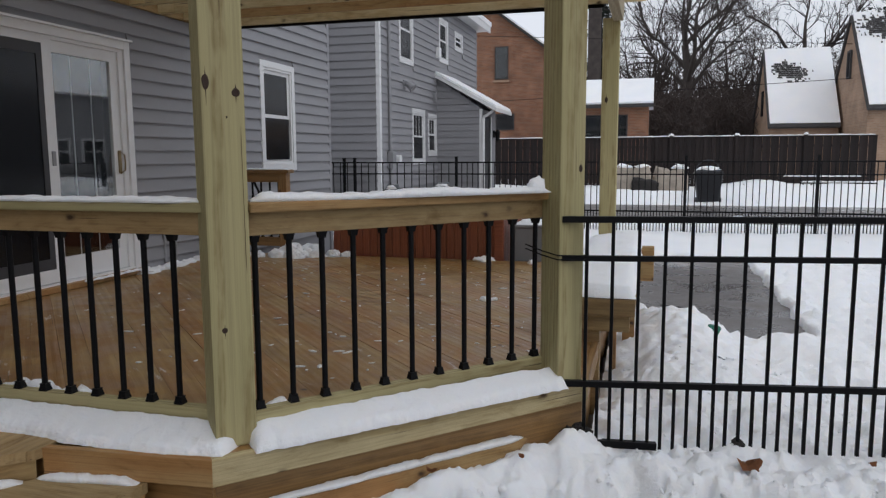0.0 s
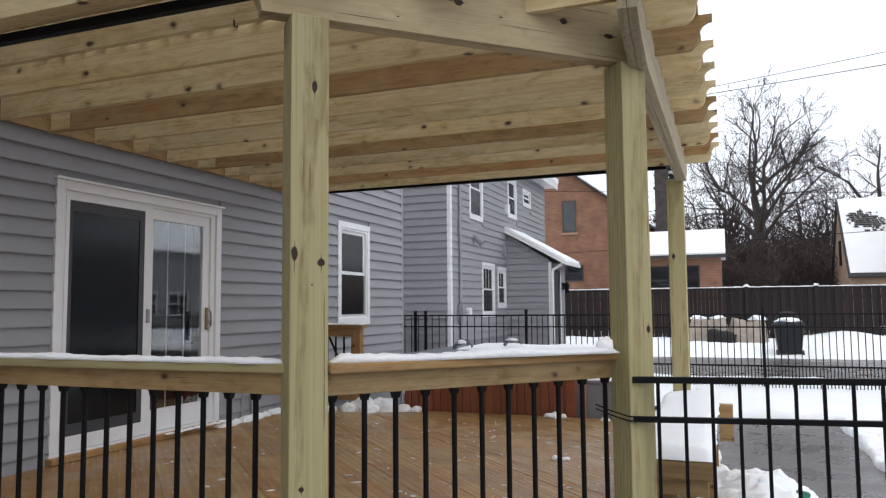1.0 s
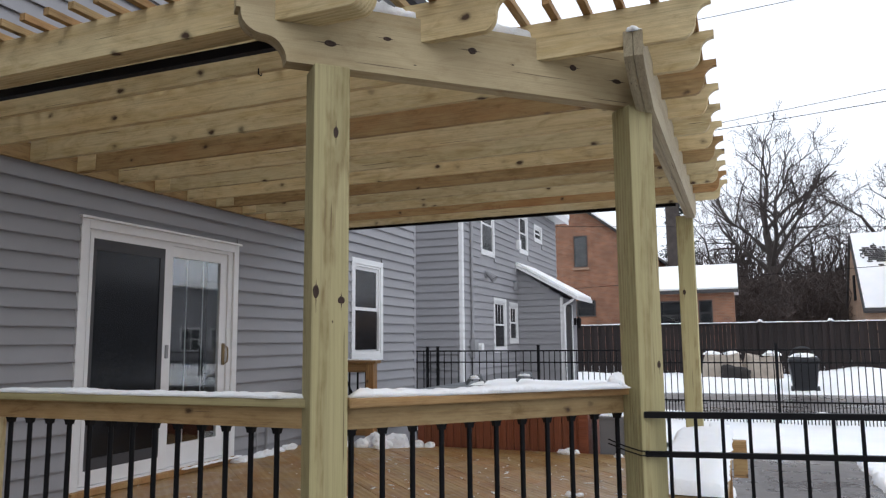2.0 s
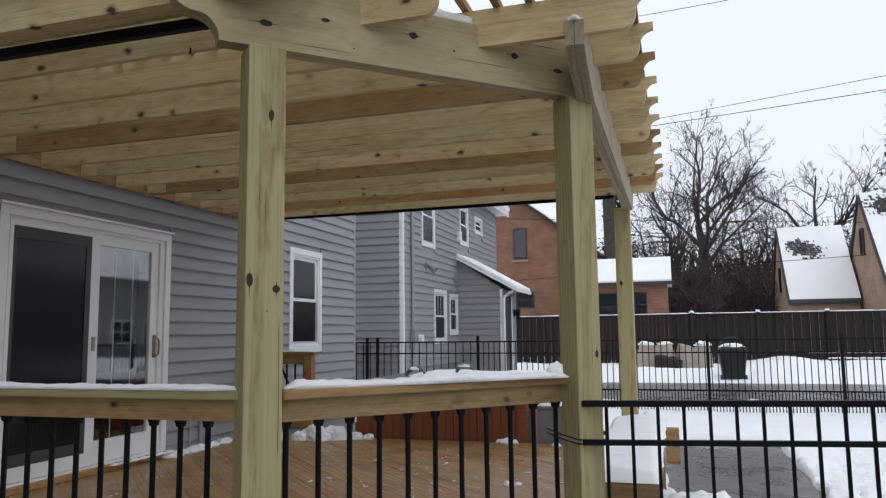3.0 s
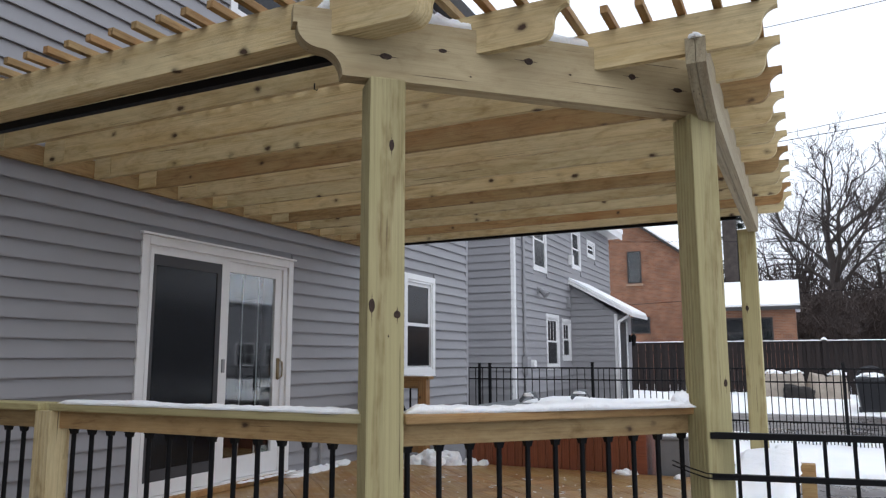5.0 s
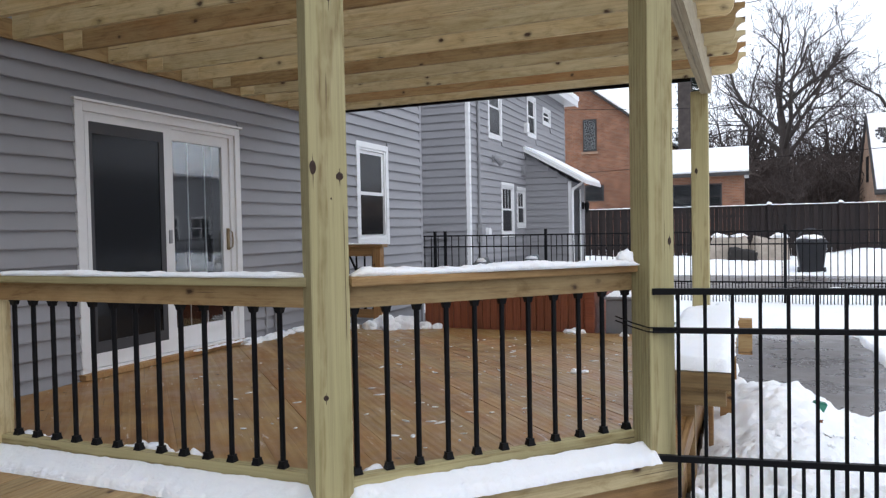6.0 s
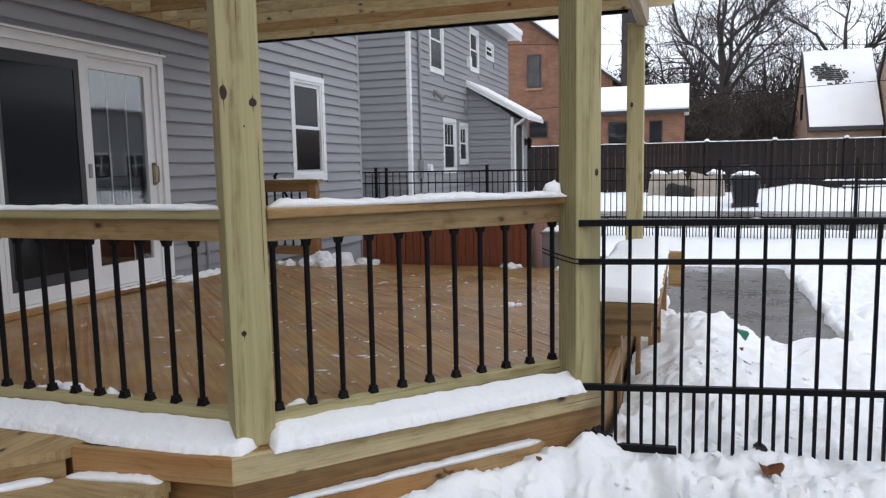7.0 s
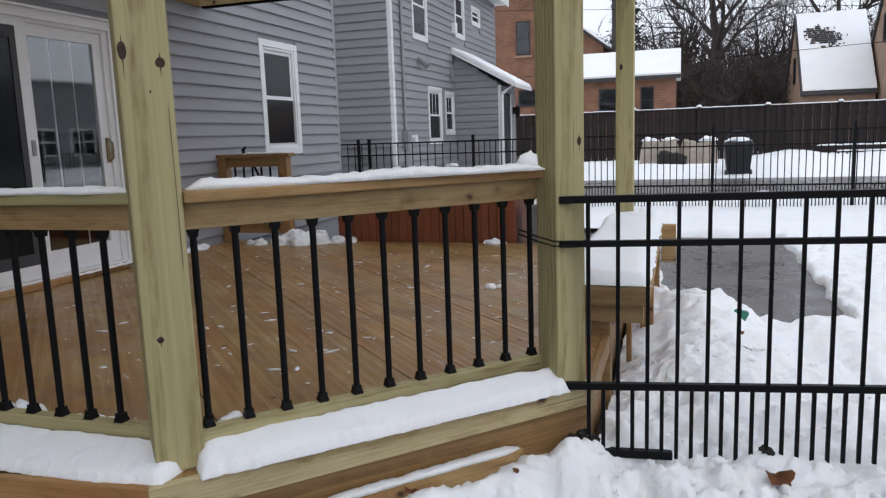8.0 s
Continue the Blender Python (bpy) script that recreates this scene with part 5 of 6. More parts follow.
draped_cover(0.86, 25.0, 0.62, 0.45, 1.06, 0.10, 2.0, "tan tarp-covered garden chair with snow on top")
draped_cover(2.13, 25.1, 0.58, 0.45, 1.04, 0.16, 6.0, "tan tarp-covered garden chair with snow on top")
boulder("log_pile", 1.22, 24.2, 0.5, 0.28, 0.62, 9.0, SOIL, "dark heap under a tarp edge", "heap")
snow_lump("snow", 0.52, 25.0, 0.60, 0.28, 0.36, 0.12, 1.5, "snow on a tarp heap")
snow_lump("snow", 1.18, 25.0, 0.60, 0.26, 0.36, 0.10, 3.5, "snow on a tarp heap")
snow_lump("snow", 2.45, 25.1, 0.56, 0.26, 0.36, 0.14, 7.5, "snow on a tarp heap")
q = bmesh.new()
for k in range(9):
    cyl(q, (6.1 + 0.28 * k, 26.2, 0.0), (6.1 + 0.28 * k, 26.2, 0.52), 0.03, sides=6)
box(q, 6.0, 8.5, 26.15, 26.25, 0.5, 0.55)
box(q, 6.6, 9.0, 26.15, 26.25, 0.30, 0.35)
tagged(part("garden_trellis", q, FENCEWOOD, None, "", Matrix.Translation((0, 0, -0.3))), "low dark garden trellis with snow on it", "trellis")
snow_strip("snow", (6.0, 26.2, 0.25), (8.5, 26.2, 0.25), 0.1, 0.05, None, "snow on a low trellis", 60)
snow_strip("snow", (6.6, 26.18, 0.05), (9.0, 26.18, 0.05), 0.1, 0.05, None, "snow on a low trellis", 61)


# ---- far houses ----
def slab(bm, pts, thick):
    a = [bm.verts.new(p) for p in pts]
    n = (a[1].co - a[0].co).cross(a[2].co - a[0].co).normalized()
    if n.z < 0:
        n = -n
    b = [bm.verts.new(v.co + n * thick) for v in a]
    bm.faces.new(a)
    bm.faces.new(b[::-1])
    k = len(pts)
    for i in range(k):
        bm.faces.new((a[i], a[(i + 1) % k], b[(i + 1) % k], b[i]))
    bmesh.ops.recalc_face_normals(bm, faces=bm.faces[:])


def dark_window(parent, x0, x1, y, z0, z1, frame_mat, f=0.07, bars=1):
    """Window in a wall that faces -y; the wall's face lies at y."""
    # near-black sheet painted as the unlit room behind the pane
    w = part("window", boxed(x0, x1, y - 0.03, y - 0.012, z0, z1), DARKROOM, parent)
    q = bmesh.new()
    box(q, x0 - f, x0, y - 0.06, y - 0.001, z0 - f, z1 + f)
    box(q, x1, x1 + f, y - 0.06, y - 0.001, z0 - f, z1 + f)
    box(q, x0, x1, y - 0.06, y - 0.001, z1, z1 + f)
    box(q, x0, x1, y - 0.08, y - 0.001, z0 - f, z0)
    for i in range(bars):
        zz = z0 + (z1 - z0) * (i + 1) / (bars + 1)
        box(q, x0, x1, y - 0.05, y - 0.031, zz - 0.03, zz + 0.03)
    part("window_frame", q, frame_mat, w)
    g = part("pane", boxed(x0, x1, y - 0.045, y - 0.04, z0, z1), GLASS, w)
    g.visible_shadow = False
    return w


def gable_house(name, x0, x1, y0, y1, eave, peak, mat, roof_mat, label, over=0.35, trim=None, px=None):
    """House whose gable faces -y."""
    px = (x0 + x1) / 2 if px is None else px
    h = empty(name, (x0 + x1) / 2, y0, GROUND, label, "house", "neighbouring houses")
    bm = bmesh.new()
    o = [(x0, GROUND), (x1, GROUND), (x1, eave), (px, peak), (x0, eave)]
    a = [bm.verts.new((x, y0, z)) for x, z in o]
    b = [bm.verts.new((x, y1, z)) for x, z in o]
    bm.faces.new(a)
    bm.faces.new(b[::-1])
    for i in range(5):
        bm.faces.new((a[(i + 1) % 5], a[i], b[i], b[(i + 1) % 5]))
    bmesh.ops.recalc_face_normals(bm, faces=bm.faces[:])
    part("wall", bm, mat, h)
    for xe in (x0, x1):
        s = over / abs(px - xe)
        xo, zo = xe + (xe - px) * s, eave + (eave - peak) * s
        bm = bmesh.new()
        slab(bm, [(xo, y0 - over, zo + 0.02), (px, y0 - over, peak + 0.02), (px, y1 + over, peak + 0.02), (xo, y1 + over, zo + 0.02)], 0.12)
        r = part("roof", bm, roof_mat, h)
        bm = bmesh.new()
        slab(bm, [(xo, y0 - over + 0.05, zo + 0.16), (px, y0 - over + 0.05, peak + 0.16), (px, y1 + over, peak + 0.16), (xo, y1 + over, zo + 0.16)], 0.10)
        part("snow", bm, SNOW, r, "snow on the roof")
    return h


bh = gable_house("brick_house", -15.9, -2.75, 42.0, 54.0, 5.78, 10.7, BRICK, ROOFING, "two-storey orange brick house with a snowy gable roof")
dark_window(bh, -7.66, -7.0, 42.0, 5.65, 7.41, ROOFING, 0.08)
dark_window(bh, -7.6, -6.61, 42.0, 2.64, 3.46, ROOFING, 0.08)
block("sill", -7.84, -6.84, 41.88, 42.0, 5.40, 5.53, TANBRICK, bh, 0.0)

gh = empty("brick_garage", -0.3, 36.0, GROUND, "low brick building with dark windows and a snowy roof", "garage")
q = bmesh.new()
box(q, -3.6, 1.28, 36.0, 41.0, GROUND, 3.45)
part("wall", q, BRICK, gh)
dark_window(gh, -0.30, 0.22, 36.0, 1.85, 2.98, ROOFING, 0.06)
dark_window(gh, -2.30, -1.05, 36.0, 1.65, 2.98, ROOFING, 0.06)
block("fascia", -3.8, 1.5, 35.62, 35.75, 3.38, 3.55, ROOFING, gh, 0.0)
q = bmesh.new()
slab(q, [(-3.8, 35.64, 3.55), (1.5, 35.64, 3.55), (1.5, 38.6, 4.95), (-3.8, 38.6, 4.95)], 0.1)
slab(q, [(-3.8, 38.6, 4.95), (1.5, 38.6, 4.95), (1.5, 41.4, 3.55), (-3.8, 41.4, 3.55)], 0.1)
part("roof", q, SNOW, gh, "snow-covered roof")

def side_gable_house(name, x0, x1, y0, y1, eave, peak, mat, label, wall_label=""):
    """House whose ridge runs along x; its left gable wall stands at x0."""
    h = empty(name, x0, y0, GROUND, label, "house", "neighbouring houses")
    ym = (y0 + y1) / 2
    q = bmesh.new()
    o = [(y0, GROUND), (y1, GROUND), (y1, eave), (ym, peak), (y0, eave)]
    a = [q.verts.new((x0, y, z)) for y, z in o]
    b = [q.verts.new((x1, y, z)) for y, z in o]
    q.faces.new(a)
    q.faces.new(b[::-1])
    for i in range(5):
        q.faces.new((a[(i + 1) % 5], a[i], b[i], b[(i + 1) % 5]))
    bmesh.ops.recalc_face_normals(q, faces=q.faces[:])
    part("wall", q, mat, h, wall_label)
    k = (peak - eave) / (ym - y0)
    for ye, sgn in ((y0, -1), (y1, 1)):
        e = ye + sgn * 0.3
        q = bmesh.new()
        slab(q, [(x0 - 0.12, e, eave - 0.3 * k + 0.02), (x1, e, eave - 0.3 * k + 0.02), (x1, ym, peak + 0.02), (x0 - 0.12, ym, peak + 0.02)], 0.14)
        r = part("roof", q, ROOFING, h, "dark shingle roof")
        q = bmesh.new()
        slab(q, [(x0 - 0.02, e - sgn * 0.05, eave - 0.25 * k + 0.22), (x1, e - sgn * 0.05, eave - 0.25 * k + 0.22), (x1, ym, peak + 0.22), (x0 - 0.02, ym, peak + 0.22)], 0.05)
        part("snow", q, SNOW, r, "snow on the roof")
    return h


cot = side_gable_house("cottage", 7.55, 10.95, 41.1, 47.4, 2.75, 6.75, TANBRICK, "tan brick cottage with a steep snowy roof")


def bare_patch(house_ob, x0, y0, z0, slope, cx, cs, sx, ss, n, seed):
    """Courses of dark shingles that show through thin snow, densest at the middle."""
    rng = random.Random(seed)
    q = bmesh.new()
    for _ in range(n):
        s = cs + round(rng.gauss(0, ss) / 0.09) * 0.09
        x = cx + rng.gauss(0, sx) + 0.5 * (cs - s)
        w = rng.uniform(0.02, 0.09)
        lift = 0.315 + rng.uniform(0.0, 0.01)
        pts = [(x - w, y0 + s, z0 + s * slope + lift), (x + w, y0 + s, z0 + s * slope + lift), (x + w * 0.8, y0 + s + 0.07, z0 + (s + 0.07) * slope + lift), (x - w, y0 + s + 0.07, z0 + (s + 0.07) * slope + lift)]
        slab(q, pts, 0.012)
    tagged(part("bare_shingles", q, ROOFING, house_ob), "bare dark shingles where snow slid off", kind="stuff")


bare_patch(cot, 0.0, 41.1, 2.75, 4.0 / 3.15, 8.72, 1.95, 0.34, 0.20, 300, 4)
block("window", 7.50, 7.55, 43.7, 44.4, 3.2, 4.6, DARKROOM, cot, 0.0)
g2 = side_gable_house("gable_house", 11.1, 20.0, 36.4, 44.2, 3.35, 7.9, TANBRICK, "tan sided house with a steep snowy gable roof")
w = block("window", 11.05, 11.1, 39.95, 40.45, 4.95, 6.15, DARKROOM, g2, 0.0)
q = bmesh.new()
box(q, 11.0, 11.1, 39.85, 39.95, 4.85, 6.25)
box(q, 11.0, 11.1, 40.45, 40.55, 4.85, 6.25)
box(q, 11.0, 11.1, 39.95, 40.45, 6.15, 6.25)
box(q, 11.0, 11.1, 39.95, 40.45, 4.85, 4.95)
part("window_frame", q, ROOFING, w)
bare_patch(g2, 0.0, 36.4, 3.35, 4.55 / 3.9, 12.9, 3.05, 0.7, 0.25, 900, 6)

# house across the side garden, seen mirrored in the patio door
SX, SY0, SY1 = 30.0, 16.0, 47.0
side = empty("side_house", SX, 30.0, GROUND, "grey house with a snowy roof, mirrored in the patio door", "house")
q = bmesh.new()
box(q, SX, SX + 8.0, SY0, SY1, GROUND, 5.35)
part("wall", q, SIDING, side)
q = bmesh.new()
slab(q, [(SX - 0.5, SY0 - 0.5, 5.25), (SX - 0.5, SY1, 5.25), (SX + 4, SY1, 8.6), (SX + 4, SY0 - 0.5, 8.6)], 0.15)
slab(q, [(SX + 4, SY0 - 0.5, 8.6), (SX + 4, SY1, 8.6), (SX + 8.5, SY1, 5.25), (SX + 8.5, SY0 - 0.5, 5.25)], 0.15)
part("roof", q, SNOW, side, "snow-covered roof")
for k in range(9):
    y = SY0 + 1.5 + 3.3 * k
    w = part("window", boxed(SX - 0.05, SX, y, y + 1.9, 0.7, 2.2), DARKROOM, side)
    q = bmesh.new()
    for a, b, c, e in ((y - 0.14, y, 0.56, 2.34), (y + 1.9, y + 2.04, 0.56, 2.34), (y, y + 1.9, 2.2, 2.34), (y, y + 1.9, 0.56, 0.7), (y + 0.9, y + 1.0, 0.7, 2.2), (y, y + 0.9, 1.42, 1.5), (y + 1.0, y + 1.9, 1.42, 1.5)):
        box(q, SX - 0.08, SX, a, b, c, e)
    part("window_frame", q, WHITE, w)


# ---- hot tub ----
tub = empty("hot_tub", -0.9, 5.8, -0.30, "square hot tub with a red wooden skirt under a snowy cover", "hot tub")
TX0, TX1, TY0, TY1, TZ = -1.95, -0.02, 5.14, 7.05, 0.46
block("body", TX0 + 0.03, TX1 - 0.03, TY0 + 0.03, TY1 - 0.03, -0.45, TZ, PINE_WET, tub, 0.02)
nb_slats = 22
data = bpy.data.meshes.new("slat")
w = (TX1 - TX0) / nb_slats
q = boxed(-TZ / 2 - 0.2, TZ / 2 + 0.2, -w / 2 + 0.003, w / 2 - 0.003, -0.012, 0.012)
q.to_mesh(data)
q.free()
data.materials.append(CEDAR)
for i in range(nb_slats):
    part("slat", data, None, tub, "", Matrix.Translation((TX0 + w * (i + 0.5), TY0 + 0.018, TZ / 2 - 0.19)) @ pose(0, 0, 0, 90, 0, 0) @ pose(0, 0, 0, 0, 0, 90))
    if i < 20:
        part("slat", data, None, tub, "", Matrix.Translation((TX1 - 0.018, TY0 + 0.04 + w * (i + 0.5), TZ / 2 - 0.19)) @ pose(0, 0, 0, 0, 0, 90) @ pose(0, 0, 0, 90, 0, 0) @ pose(0, 0, 0, 0, 0, 90))
block("corner_post", TX1 - 0.09, TX1 + 0.02, TY0 - 0.02, TY0 + 0.02, -0.38, TZ, CEDAR, tub, 0.015)
block("cover", TX0 - 0.10, TX1 + 0.06, TY0 - 0.05, 6.08, TZ, TZ + 0.10, VINYL, tub, 0.02, "grey vinyl cover half")
block("cover", TX0 - 0.10, TX1 + 0.06, 6.12, TY1 + 0.05, TZ, TZ + 0.10, VINYL, tub, 0.02, "grey vinyl cover half")


def snow_slab(name, x0, x1, y0, y1, z, h, seed, label, edge=0.12):
    """Snow heaped over a flat top, rounded at its edges."""
    nx, ny = max(8, int((x1 - x0) / 0.035)), max(8, int((y1 - y0) / 0.035))
    bm = bmesh.new()
    g = []
    for j in range(ny + 1):
        row = []
        for i in range(nx + 1):
            x, y = x0 + (x1 - x0) * i / nx, y0 + (y1 - y0) * j / ny
            e = min(x - x0, x1 - x, y - y0, y1 - y)
            f = math.sqrt(max(0.0, 1 - (1 - min(1, e / edge)) ** 2))
            hh = h * (1 + 0.35 * fbm(x + seed, y, 1.6, seed) + 0.10 * fbm(x, y, 9.0, seed))
            row.append(bm.verts.new((x + 0.02 * noise.noise((y * 6, seed, 1)), y + 0.02 * noise.noise((x * 6, seed, 7)), z - 0.004 + max(0.0, hh * f))))
        g.append(row)
    for j in range(ny):
        for i in range(nx):
            bm.faces.new((g[j][i], g[j][i + 1], g[j + 1][i + 1], g[j + 1][i]))
    return tagged(smooth(part(name, bm, SNOW)), label, "snow")


snow_slab("snow", TX0 + 0.50, TX1 + 0.02, TY0 + 0.10, 6.02, TZ + 0.10, 0.035, 2.0, "rounded snow on half of the tub cover", 0.3)
snow_slab("snow", TX0 + 0.25, TX1 + 0.03, 6.18, TY1 + 0.03, TZ + 0.10, 0.05, 6.0, "rounded snow on half of the tub cover", 0.3)
for k, (x, y) in enumerate(((-1.4, 5.55), (-1.02, 6.35))):
    q = bmesh.new()
    tube(q, [Vector((x - 0.1, y, TZ + 0.15)), Vector((x - 0.03, y, TZ + 0.23)), Vector((x + 0.07, y + 0.03, TZ + 0.235)), Vector((x + 0.12, y + 0.05, TZ + 0.17))], [0.02, 0.032, 0.032, 0.02], 8)
    part("cover_handle", q, VINYL, tub)
    snow_lump("snow", x, y, TZ + 0.215, 0.07, 0.05, 0.035, 3.0 + k, "snow on a cover handle")
stp = tagged(block("storage_step", 0.10, 0.40, 5.2, 5.6, -0.45, 0.29, GREYPLASTIC, None, 0.015), "small grey plastic step box beside the tub", "step")
block("lid", 0.08, 0.42, 5.18, 5.62, 0.29, 0.32, GREYPLASTIC, stp, 0.008)
snow_slab("snow", 0.10, 0.40, 5.22, 5.6, 0.32, 0.05, 4.0, "snow on the grey step box", 0.1)

# ---- stair railing by the house ----
YR = 4.97
sr = empty("stair_railing", -2.75, YR, 0, "short pine stair railing with black balusters by the house", "railing")
lumber("cap_rail", (-3.25, YR, 0.885), (-2.36, YR, 0.885), 0.135, 0.036, PINE_WET, sr, 0.006)
lumber("top_rail", (-3.25, YR, 0.815), (-2.50, YR, 0.815), 0.04, 0.10, PINE_WET, sr)
lumber("bottom_rail", (-3.25, YR, 0.10), (-2.50, YR, 0.10), 0.04, 0.10, PINE_WET, sr)
lumber("railing_post", (-2.45, YR, -0.05), (-2.45, YR, 0.867), 0.10, 0.10, PINE_WET, sr)
lumber("railing_post", (-3.19, YR, -0.05), (-3.19, YR, 0.867), 0.10, 0.10, PINE_WET, sr)
for i in range(6):
    q = Matrix.Translation((-3.06 + 0.108 * i, YR, 0.13))
    part("baluster", BAL_MESH, None, sr, "", q)
q = bmesh.new()
tube(q, [Vector((-2.92, YR + 0.05, 0.9)), Vector((-2.86, YR + 0.1, 0.72)), Vector((-2.76, YR + 0.16, 0.45)), Vector((-2.72, YR + 0.18, 0.2))], [0.014] * 4, 8)
part("tool_handle", q, BLACK, sr, "slanting black tool handle")
q = bmesh.new()
tube(q, [Vector((-2.94, YR + 0.01, 0.90)), Vector((-2.95, YR + 0.01, 0.95)), Vector((-2.92, YR + 0.02, 0.98))], [0.016, 0.02, 0.012], 8)
part("knob", q, BLACK, sr)
snow_strip("snow", (-2.95, YR, 0.903), (-2.38, YR, 0.903), 0.1, 0.018, None, "thin snow on a stair railing", 71)
for k, (x, y, r) in enumerate(((-2.25, 4.82, 0.13), (-2.06, 4.92, 0.11), (-2.48, 4.80, 0.09), (-1.88, 4.98, 0.08), (-2.68, 4.76, 0.07), (-2.36, 4.94, 0.16), (-2.15, 4.97, 0.15), (-1.75, 5.02, 0.06), (-2.82, 4.8, 0.05))):
    snow_lump("snow", x, y, DZ, r, r * 0.8, r * 0.95, 11.0 + k, "heap of swept snow on the deck")
for k, (x, y, r) in enumerate(((-0.20, 5.02, 0.07), (-0.27, 5.04, 0.05), (-0.13, 5.05, 0.05), (0.33, 4.95, 0.05), (0.28, 2.95, 0.045), (0.34, 2.98, 0.03))):
    snow_lump("snow", x, y, DZ, r, r * 0.8, r * 0.7, 31.0 + k)
rng = random.Random(12)
for k in range(26):
    y = rng.uniform(3.5, 4.5)
    snow_lump("snow", WALL + 0.08 + rng.uniform(0, 0.07), y, DZ, rng.uniform(0.03, 0.08), rng.uniform(0.05, 0.12), rng.uniform(0.02, 0.05), k * 1.3, "snow left along the house wall")
for k in range(7):
    snow_lump("snow", WALL + 0.12, 2.75 + 0.12 * k, -0.005, 0.03, rng.uniform(0.04, 0.08), 0.015, k * 2.3, "snow left along the door sill")
# crumbs of snow over the boards
q = bmesh.new()
for k in range(420):
    x, y = rng.uniform(-2.6, 1.0), rng.uniform(0.8, 4.6)
    if x - y > -0.35 or rng.random() < 0.25 * (1 - x):
        continue
    r = rng.choice((0.004, 0.005, 0.007, 0.009, 0.015))
    vs = bmesh.ops.create_icosphere(q, subdivisions=1, radius=1.0, matrix=Matrix.Translation((x, y, DZ + 0.001)) @ pose(0, 0, 0, 0, 0, rng.uniform(0, 180)) @ Matrix.Diagonal((r * rng.uniform(1, 4.0), r, 0.003 + r * 0.1, 1)))["verts"]
tagged(smooth(part("snow_crumbs", q, SNOW)), "crumbs of trodden snow scattered over the deck boards", "snow", kind="stuff")
snow_strip("snow", (-2.0, 0.07, DZ), (-0.72, 0.07, DZ), 0.10, 0.10, None, "patchy snow on the deck behind a railing", 91, 0.45)
snow_strip("snow", (-0.66, 0.07, DZ), (-0.19, 0.07, DZ), 0.10, 0.105, None, "patchy snow on the deck behind a railing", 94, 0.45)
snow_strip("snow", (-0.015, 0.085, DZ), (0.075, 0.185, DZ), 0.10, 0.105, None, "patch of snow on the deck behind a railing", 97, 0.4)

# ---- bench beside the deck ----
bench = empty("bench", 1.4, 1.8, GROUND, "long pine bench along the deck's edge, thick snow on top", "bench")
lumber("front_board", (0.96, 1.82, 0.175), (1.405, 1.82, 0.175), 0.04, 0.10, PINE_TREAD, bench)
block("apron", 0.98, 1.375, 1.842, 1.88, 0.025, 0.128, PINE_TREAD, bench, 0.004)
lumber("seat_board", (1.03, 1.845, 0.215), (1.03, 4.56, 0.215), 0.15, 0.038, PINE_TREAD, bench)
lumber("seat_board", (1.19, 1.845, 0.215), (1.19, 4.56, 0.215), 0.15, 0.038, PINE_TREAD, bench)
lumber("seat_board", (1.335, 1.845, 0.215), (1.335, 5.0, 0.215), 0.13, 0.038, PINE_TREAD, bench)
lumber("side_rail", (1.385, 1.91, 0.14), (1.385, 5.0, 0.14), 0.03, 0.11, PINE_WARM, bench)
block("leg", 1.105, 1.205, 1.882, 1.98, GROUND, 0.19, PINE_TREAD, bench, 0.005)
block("leg", 1.245, 1.275, 2.5, 2.59, GROUND, 0.19, PINE_WET, bench, 0.005)
for y in (3.3, 4.85):
    block("leg", 1.29, 1.38, y - 0.045, y + 0.045, GROUND, 0.19, PINE_WET, bench, 0.005)
block("arm_stub", 1.402, 1.52, 4.55, 4.66, -0.12, 0.20, PINE_WARM, bench, 0.006)
snow_slab("snow", 0.94, 1.41, 1.80, 4.56, 0.235, 0.085, 9.0, "thick snow on the bench", 0.06)
snow_slab("snow", 1.18, 1.41, 4.50, 5.02, 0.235, 0.08, 10.0, "thick snow on the bench's far end", 0.06)

# ---- front steps ----
steps = empty("front_steps", -1.4, -0.6, GROUND, "pine steps wrapping round the deck's corner, bits of snow", "steps")


def between(poly, axis, lo, hi):
    """The part of a convex plan outline with one coordinate between lo and hi."""
    for sign, lim in ((1, lo), (-1, -hi)):
        out = []
        for p, r in zip(poly, poly[1:] + poly[:1]):
            fp, fr = sign * p[axis] - lim, sign * r[axis] - lim
            if fp >= 0:
                out.append(p)
            if (fp >= 0) != (fr >= 0):
                s = fp / (fp - fr)
                out.append((p[0] + (r[0] - p[0]) * s, p[1] + (r[1] - p[1]) * s))
        poly = out
        if len(poly) < 3:
            return []
    return poly


